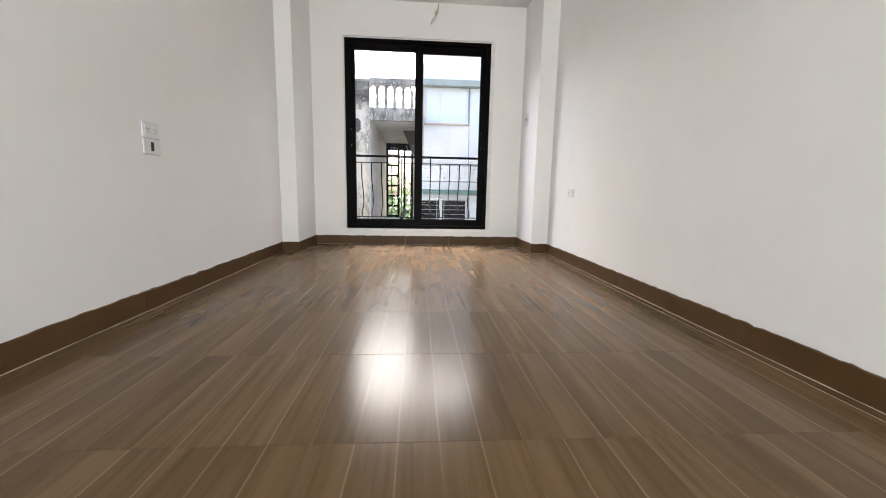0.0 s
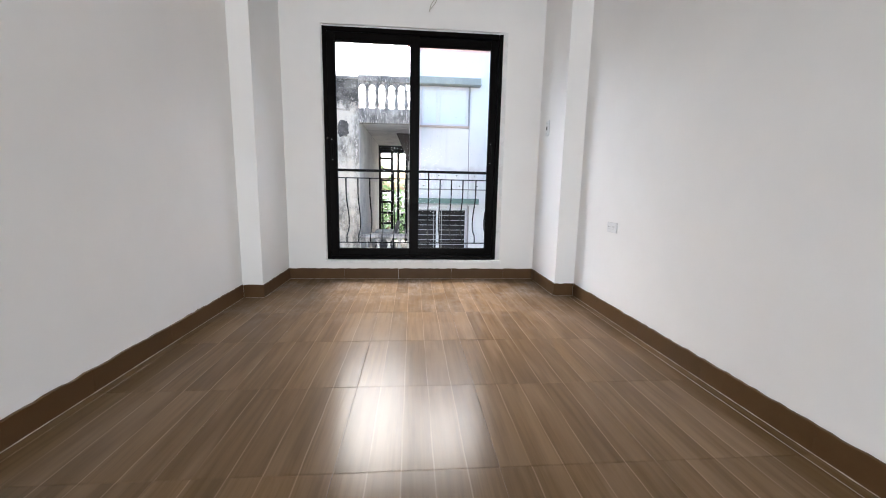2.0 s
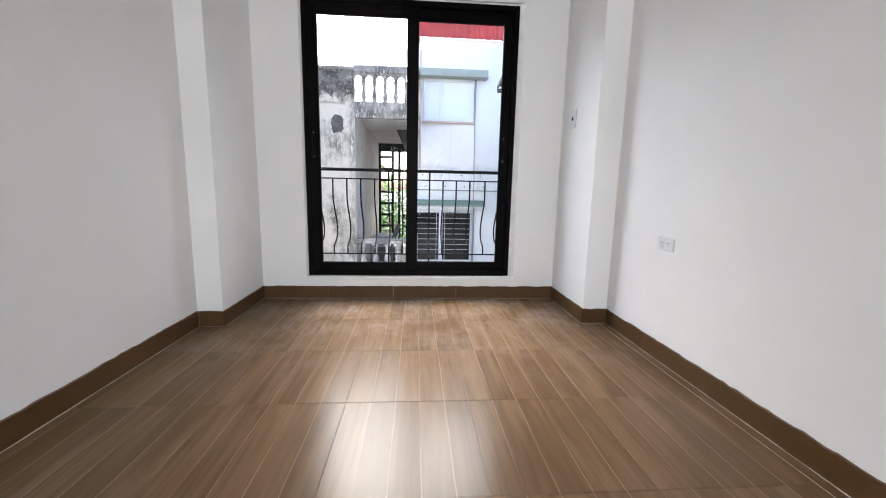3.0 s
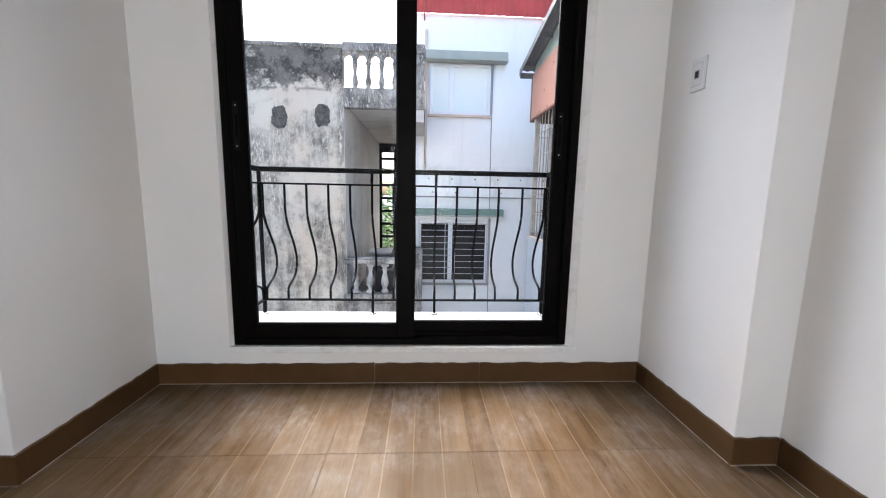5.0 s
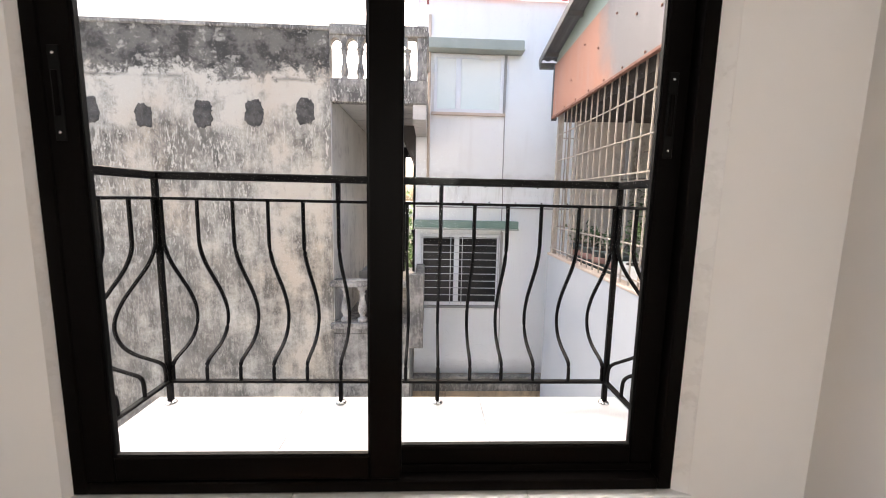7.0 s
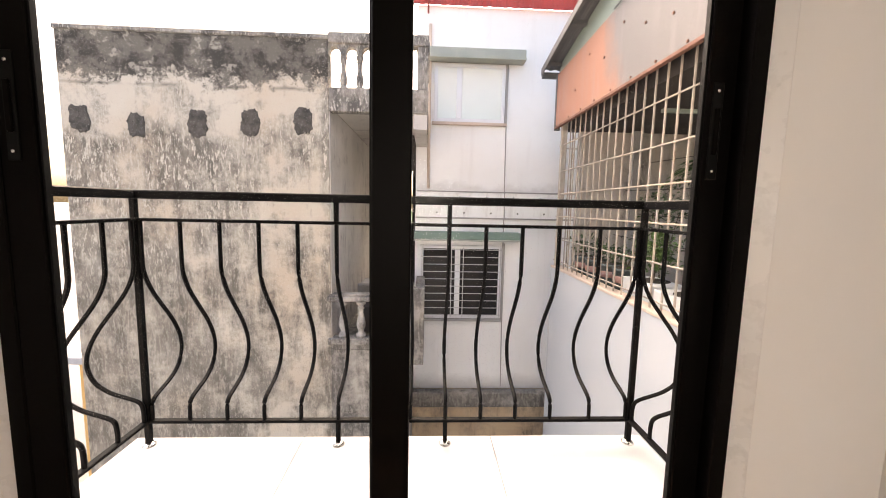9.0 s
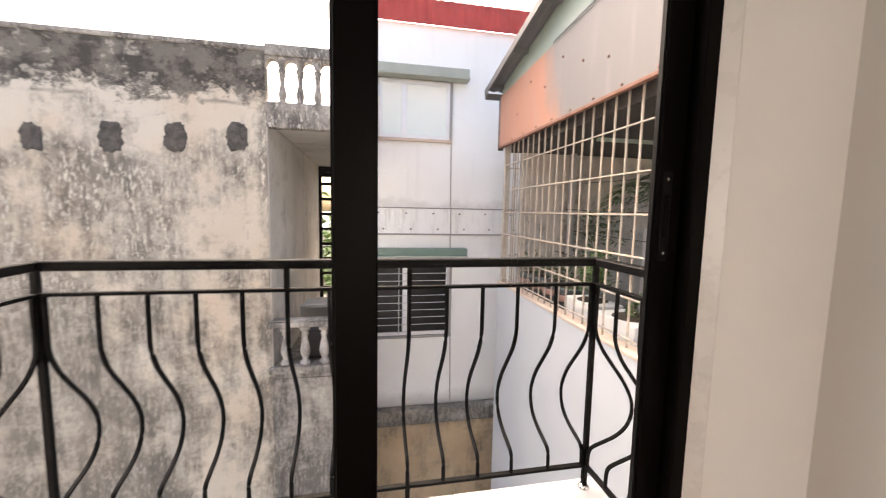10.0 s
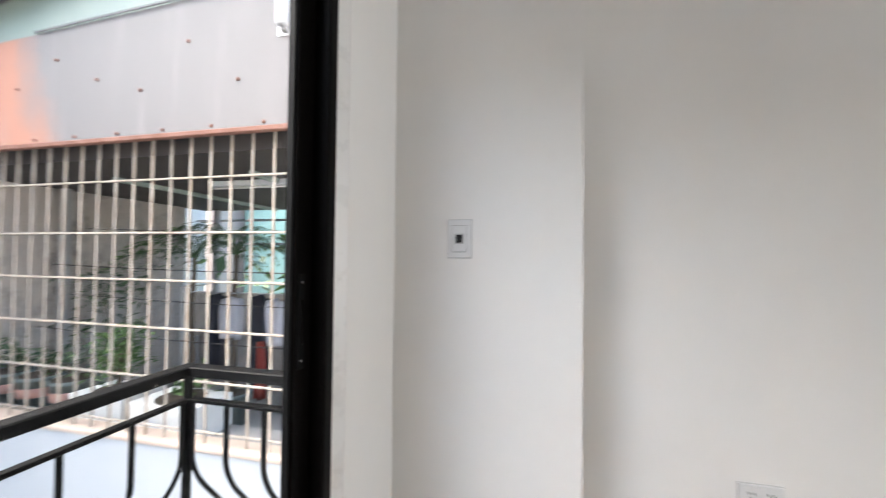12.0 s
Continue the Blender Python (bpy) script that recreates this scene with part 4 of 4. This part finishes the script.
part("tube", tube([(3.48, 8.0, 2.545), (3.48, 8.9, 2.545)], 0.013, 8), M_FOAM, tube_lamp, "unlit white glass tube")


def pot_plant(x, y, z, r, h, kind, seed, label, count=160, spread=0.16, lift=0.25, leaf=0.13):
    rg = random.Random(seed)
    th = thing("potted_plant", label, "potted plant", "plants on the terrace")
    if kind == "pot":
        part("pot", lathe([(r * 0.78, 0), (r, h * 0.92), (r * 1.05, h * 0.92), (r * 1.05, h), (r * 0.92, h), (r * 0.90, h * 0.9)], 16), M_POT, th)
        part("band", lathe([(r * 0.925, h * 0.52), (r * 0.945, h * 0.53), (r * 0.985, h * 0.74), (r * 0.965, h * 0.75)], 16), M_POTBAND, th, "pink band round the pot")
    else:
        part("pot", box(-r, r, -r * 1.5, r * 1.5, 0, h, 0.015, steps=2), M_FOAM, th, "white foam planter box")
    part("soil", lathe([(r * 0.9, h * 0.90), (r * 0.9, h + 0.004)], 14), M_SOIL, th)
    st = bmesh.new()
    tips = []
    for _ in range(5):
        tx, ty, tz = rg.gauss(0, spread * 0.6), rg.gauss(0, spread * 0.6), h + lift * rg.uniform(0.6, 1.3)
        tube(smooth_line([(rg.gauss(0, 0.02), rg.gauss(0, 0.02), h * 0.95), (tx * 0.4, ty * 0.4, (h + tz) / 2), (tx, ty, tz)], 3), 0.007, 5, st)
        tips.append((tx, ty, tz))
    part("stem", st, M_BARK, th)
    lf = bmesh.new()
    for tip in tips:
        leaves(lf, tip, (spread * 0.55, spread * 0.55, spread * 0.6), count // 5, leaf, rg)
    part("foliage", lf, M_LEAF if kind != "pot" else M_LEAFDARK, th)
    th.matrix_basis = pose(x, y, z)
    return th


for k, (py, n) in enumerate(((11.05, 70), (10.66, 90), (10.24, 60), (9.82, 50))):
    pot_plant(2.86, py, 0.30, 0.17, 0.38, "pot", 20 + k, "grey-green pot with pink band and small dark plant", n, 0.10, 0.15, 0.09)
pot_plant(2.88, 9.30, 0.30, 0.20, 0.32, "box", 31, "white foam planter with a leafy green plant", 420, 0.17, 0.36, 0.085)
pot_plant(2.90, 8.62, 0.30, 0.22, 0.30, "box", 32, "white foam planter with sparse low plant", 60, 0.14, 0.12, 0.10)


def potted_palm(x, y, z, stem, seed, label):
    """A pot, a slim ringed stem and arching fronds set with narrow leaflets."""
    rg = random.Random(seed)
    th = thing("potted_palm", label, "potted plant", "plants on the terrace")
    part("pot", lathe([(0.17, 0), (0.22, 0.36), (0.235, 0.36), (0.235, 0.40), (0.20, 0.40), (0.195, 0.37)], 16), M_POT, th)
    part("soil", lathe([(0.19, 0.35), (0.19, 0.375)], 14), M_SOIL, th)
    part("stem", tube([(0.01 * math.sin(k), 0.01 * math.cos(k * 1.3), 0.36 + (stem - 0.36) * k / 8) for k in range(9)], 0.035, 8, taper=[1.25 - 0.06 * k for k in range(9)]), M_BARK, th)
    for k in range(15):
        a = 2 * math.pi * k / 15 + rg.uniform(-0.2, 0.2)
        reach, rise = rg.uniform(0.65, 1.0), rg.uniform(0.15, 0.55)
        out = Vector((math.cos(a), math.sin(a), 0))
        side = Vector((-math.sin(a), math.cos(a), 0))
        spine = [Vector((0, 0, stem)) + out * reach * u + Vector((0, 0, rise * math.sin(u * 2.6) - 0.28 * u * u)) for u in [i / 14 for i in range(15)]]
        bm = tube(spine, 0.008, 4, taper=[1 - 0.055 * i for i in range(15)])
        for i in range(3, 15):
            ln = 0.30 * (1 - abs(i - 8) / 11) * rg.uniform(0.85, 1.1)
            for sgn in (-1, 1):
                tip = spine[i] + (side * sgn * 0.8 + out * 0.55 + Vector((0, 0, -0.25 + rg.uniform(-0.15, 0.1)))) * ln
                mid = spine[i] * 0.5 + tip * 0.5 + Vector((0, 0, 0.02))
                wd = out * 0.019
                bm.faces.new([bm.verts.new(q) for q in (spine[i], mid - wd, tip, mid + wd)])
        part("frond", bm, M_LEAFDARK if k % 3 else M_LEAF, th)
    th.matrix_basis = pose(x, y, z)


potted_palm(4.35, 10.05, -0.30, 2.10, 33, "tall potted palm with arching green fronds")
potted_palm(4.30, 9.35, -0.30, 2.15, 34, "tall potted palm with arching green fronds")
pot_plant(3.9, 10.75, -0.30, 0.22, 0.50, "pot", 35, "potted shrub standing on the terrace floor", 260, 0.24, 1.05, 0.11)
bench = thing("plant_shelf", "low concrete shelf carrying pots along the parapet", "shelf")
part("board", box(2.62, 3.14, 6.6, 11.15, 0.25, 0.30, 0.008), M_CONCRETE, bench)
for by in (6.8, 8.2, 9.4, 10.6):
    part("leg", box(2.66, 3.10, by - 0.05, by + 0.05, -0.30, 0.249), M_CONCRETE, bench)


def garment(x, y, top, w, h, material, seed, label):
    rg = random.Random(seed)
    bm = bmesh.new()
    nx, nz = 10, 10
    grid = []
    ph = rg.uniform(0, 6)
    for i in range(nx + 1):
        u = i / nx - 0.5
        row = []
        for j in range(nz + 1):
            v = j / nz
            flare = 1.0 - 0.35 * max(0.0, 0.25 - v) * 4 * 0.6
            row.append(bm.verts.new((0.035 * math.sin(9 * u + ph + 2 * v) + 0.02 * math.sin(23 * u + ph), u * w * flare, -v * h - (abs(u) * 0.22 * w if v == 0 else abs(u) * 0.22 * w * (1 - v)))))
        grid.append(row)
    for i in range(nx):
        for j in range(nz):
            f = bm.faces.new((grid[i][j], grid[i + 1][j], grid[i + 1][j + 1], grid[i][j + 1]))
            f.smooth = True
    bmesh.ops.solidify(bm, geom=bm.faces[:], thickness=0.02)
    th = tagged(link("hanging_garment", bm, material), label, "laundry", "laundry on the line")
    th.location = (x, y, top)
    return th


line = thing("washing_line", "thin washing line strung across the terrace", "washing line")
part("cord", tube([(3.75, TY0 + 0.02, 1.44), (3.75, 9.5, 1.42)], 0.006, 6), M_CONCRETE, line)
part("end_post", box(3.72, 3.78, 9.5, 9.56, -0.30, 1.48), M_CONCRETE, line)
garment(3.74, 9.05, 1.42, 0.30, 0.85, M_CLOTH_D, 1, "dark navy garment hanging on the line")
garment(3.66, 8.80, 1.40, 0.26, 0.46, M_CLOTH_W, 2, "white cloth hanging on the line")
garment(3.72, 8.50, 1.42, 0.34, 1.0, M_CLOTH_D, 3, "dark navy garment hanging on the line")
garment(3.62, 8.24, 1.40, 0.24, 0.50, M_CLOTH_W, 4, "white cloth hanging on the line")
garment(3.60, 8.40, 0.95, 0.12, 0.60, M_CLOTH_R, 5, "red cloth hanging on the line")
garment(3.76, 7.85, 1.42, 0.32, 0.9, M_CLOTH_D, 6, "dark navy garment hanging on the line")


# ---- farther off ----
def far_house(name, x0, x1, y0, y1, z1, mat, label, wins, face):
    h = thing(name, label, "house", "")
    part("wall", box(x0, x1, y0, y1, -7.0, z1), mat, h)
    part("roof", box(x0 - 0.2, x1 + 0.2, y0 - 0.2, y1 + 0.2, z1, z1 + 0.22, 0.03), M_SLATE, h)
    for a, z in wins:
        if face == "x":
            part("window", box(x0 - 0.04, x0 + 0.02, a, a + 1.1, z, z + 1.2, 0.02), M_DARKPANE, h)
        else:
            part("window", box(a, a + 1.1, y0 - 0.04, y0 + 0.02, z, z + 1.2, 0.02), M_DARKPANE, h)
    return h


far_house("orange_house", -9.5, -5.75, 16.0, 22.0, -3.2, M_ORANGE, "orange painted house with grey roof edge", ((-6.9, -5.4),), "y")
far_house("pink_house", 10.5, 16.0, 15.7, 22.0, 4.6, M_PINKWALL, "pale pink house behind the terrace", ((16.6, 2.6), (18.6, 2.6)), "x")
far_house("pale_house", -16.0, -10.4, 26.0, 32.0, 4.6, M_PINKWALL, "pale house standing beyond the old wall", ((-12.6, 1.6),), "y")
far_house("teal_house", 11.5, 16.0, 7.0, 15.4, 4.4, M_TEAL, "teal clad house behind the terrace", ((9.0, 0.9), (12.5, 0.9)), "x")
far_house("red_roof_house", -4.5, 2.0, 27.0, 33.0, 0.3, M_PINKWALL, "low pale house seen through the old house", ((-2.6, -1.6), (-0.6, -1.6)), "y")


def tree(x, y, z, h, seed, label):
    rg = random.Random(seed)
    th = thing("tree", label, "tree", "trees behind the houses")
    part("trunk", tube(smooth_line([(0, 0, 0), (0.08, 0.05, h * 0.3), (-0.05, 0.1, h * 0.6), (0.1, 0.0, h * 0.85)], 4), 0.16, 8, taper=[1 - 0.75 * i / 12 for i in range(13)]), M_BARK, th)
    cr = bmesh.new()
    lm = bmesh.new()
    for k in range(11):
        a, r = rg.uniform(0, 6.3), rg.uniform(0.25, 1.0) * h * 0.28
        tip = (r * math.cos(a), r * math.sin(a), h * rg.uniform(0.55, 1.0))
        tube(smooth_line([(0, 0, h * 0.45), (tip[0] * 0.5, tip[1] * 0.5, (tip[2] + h * 0.5) / 2), tip], 3), 0.05, 5, lm)
        leaves(cr, tip, (h * 0.10, h * 0.10, h * 0.08), 130, 0.34, rg, 0.6, 0.5)
    part("limb", lm, M_BARK, th)
    part("crown", cr, M_LEAF, th)
    th.matrix_basis = pose(x, y, z)


tree(-1.6, 21.0, -7.0, 7.6, 51, "leafy green tree behind the old house")
tree(0.4, 23.5, -7.0, 7.4, 52, "leafy green tree behind the old house")
tree(8.2, 9.2, -7.0, 8.6, 53, "leafy green tree beyond the terrace")

bm = bmesh.new()
bmesh.ops.create_circle(bm, cap_ends=True, segments=64, radius=1500)
gd = structure(link("ground", bm, M_GROUND), "concrete ground of the yard far below", "ground")
gd.location = (0, 0, -7.0)


# ---- skirting: tiles with an uneven painted top edge ----
def skirting(name, a, b, inward, label):
    """Tiles along the wall foot from a to b; inward: the direction into the room."""
    e = structure(new(name), label, "baseboard")
    a, b, inward = Vector((*a, 0)), Vector((*b, 0)), Vector((*inward, 0))
    length = (b - a).length
    way = (b - a) / length
    rg = random.Random(len(name) * 7 + int(length * 100))
    cuts = [0.0]
    while length - cuts[-1] > 0.75:
        cuts.append(cuts[-1] + 0.70)
    cuts.append(length)
    for s0, s1 in zip(cuts, cuts[1:]):
        bm = bmesh.new()
        rows = []
        n = max(2, int((s1 - s0) / 0.045))
        for k in range(n + 1):
            q = a + way * (s0 + 0.001 + (s1 - s0 - 0.002) * k / n)
            top = 0.138 + rg.uniform(-0.0045, 0.0045)
            rows.append([bm.verts.new(q + inward * d + Vector((0, 0, z))) for d, z in ((-0.002, 0.0), (0.0125, 0.0), (0.0125, top - 0.003), (0.009, top), (-0.002, top))])
        for r0, r1 in zip(rows, rows[1:]):
            for k in range(5):
                bm.faces.new((r0[k], r1[k], r1[(k + 1) % 5], r0[(k + 1) % 5]))
        bm.faces.new(rows[0])
        bm.faces.new(rows[-1][::-1])
        bmesh.ops.recalc_face_normals(bm, faces=bm.faces[:])
        part("tile", bm, M_SKIRT, e)
    gl = bmesh.new()
    rows = []
    n = max(2, int(length / 0.06))
    for k in range(n + 1):
        q = a + way * (length * k / n)
        w = 0.0145 + rg.uniform(-0.0010, 0.0025)
        rows.append([gl.verts.new(q + inward * d + Vector((0, 0, z))) for d, z in ((0.0115, 0.0), (w, 0.0), (0.0115, 0.005))])
    for r0, r1 in zip(rows, rows[1:]):
        for k in range(3):
            gl.faces.new((r0[k], r1[k], r1[(k + 1) % 3], r0[(k + 1) % 3]))
    bmesh.ops.recalc_face_normals(gl, faces=gl.faces[:])
    part("grout_line", gl, M_GROUT_PALE, e)


SK = "brown tile skirting with uneven painted top edge"
skirting("baseboard_west", (X0, YS), (X0, PL_Y - 0.0130), (1, 0), SK)
skirting("baseboard_east", (X1, YS), (X1, PR_Y - 0.0130), (-1, 0), SK)
skirting("baseboard_pillar_west_front", (X0 + 0.013, PL_Y), (PL_X + 0.013, PL_Y), (0, -1), SK)
skirting("baseboard_pillar_west_side", (PL_X, PL_Y + 0.001), (PL_X, YN - 0.0130), (1, 0), SK)
skirting("baseboard_pillar_east_front", (PR_X - 0.013, PR_Y), (X1 - 0.013, PR_Y), (0, -1), SK)
skirting("baseboard_pillar_east_side", (PR_X, PR_Y + 0.001), (PR_X, YN - 0.0130), (-1, 0), SK)
skirting("baseboard_north", (PL_X, YN), (PR_X, YN), (0, -1), SK)

# ---- floor tiles ----
floor = structure(link("floor", box(X0 - 0.2, X1 + 0.2, YS - 0.2, WALL_OUT, -0.3, -0.0035), M_GROUT), "glossy wood-look floor tiles with fine joints", "floor")
TJX, TJY, TS = 0.565, 1.352, 0.70
part("pale_joint", box(TJX + 2 * TS - 0.0016, TJX + 2 * TS + 0.0016, YS, PR_Y - 0.02, -0.003, 0.0009), M_GROUT_PALE, floor, "pale grouted joint along the wall")
xs = [X0 - 0.01, TJX - 3 * TS, TJX - 2 * TS, TJX - TS, TJX, TJX + TS, TJX + 2 * TS, X1 + 0.01]
ys = [TJY + TS * k for k in range(-8, 8)]
meshes = {}
for xa, xb in zip(xs, xs[1:]):
    w = round(xb - xa, 4)
    if w not in meshes:
        bm = box(-w / 2 + 0.0009, w / 2 - 0.0009, -TS / 2 + 0.0009, TS / 2 - 0.0009, -0.012, 0.0, 0.0009)
        me = bpy.data.meshes.new("tile")
        bm.to_mesh(me)
        bm.free()
        me.materials.append(M_TILE)
        meshes[w] = me
    for ya, yb in zip(ys, ys[1:]):
        o = new("tile", meshes[w])
        o.parent = floor
        o.location = ((xa + xb) / 2, (ya + yb) / 2, random.uniform(-0.0004, 0.0004))
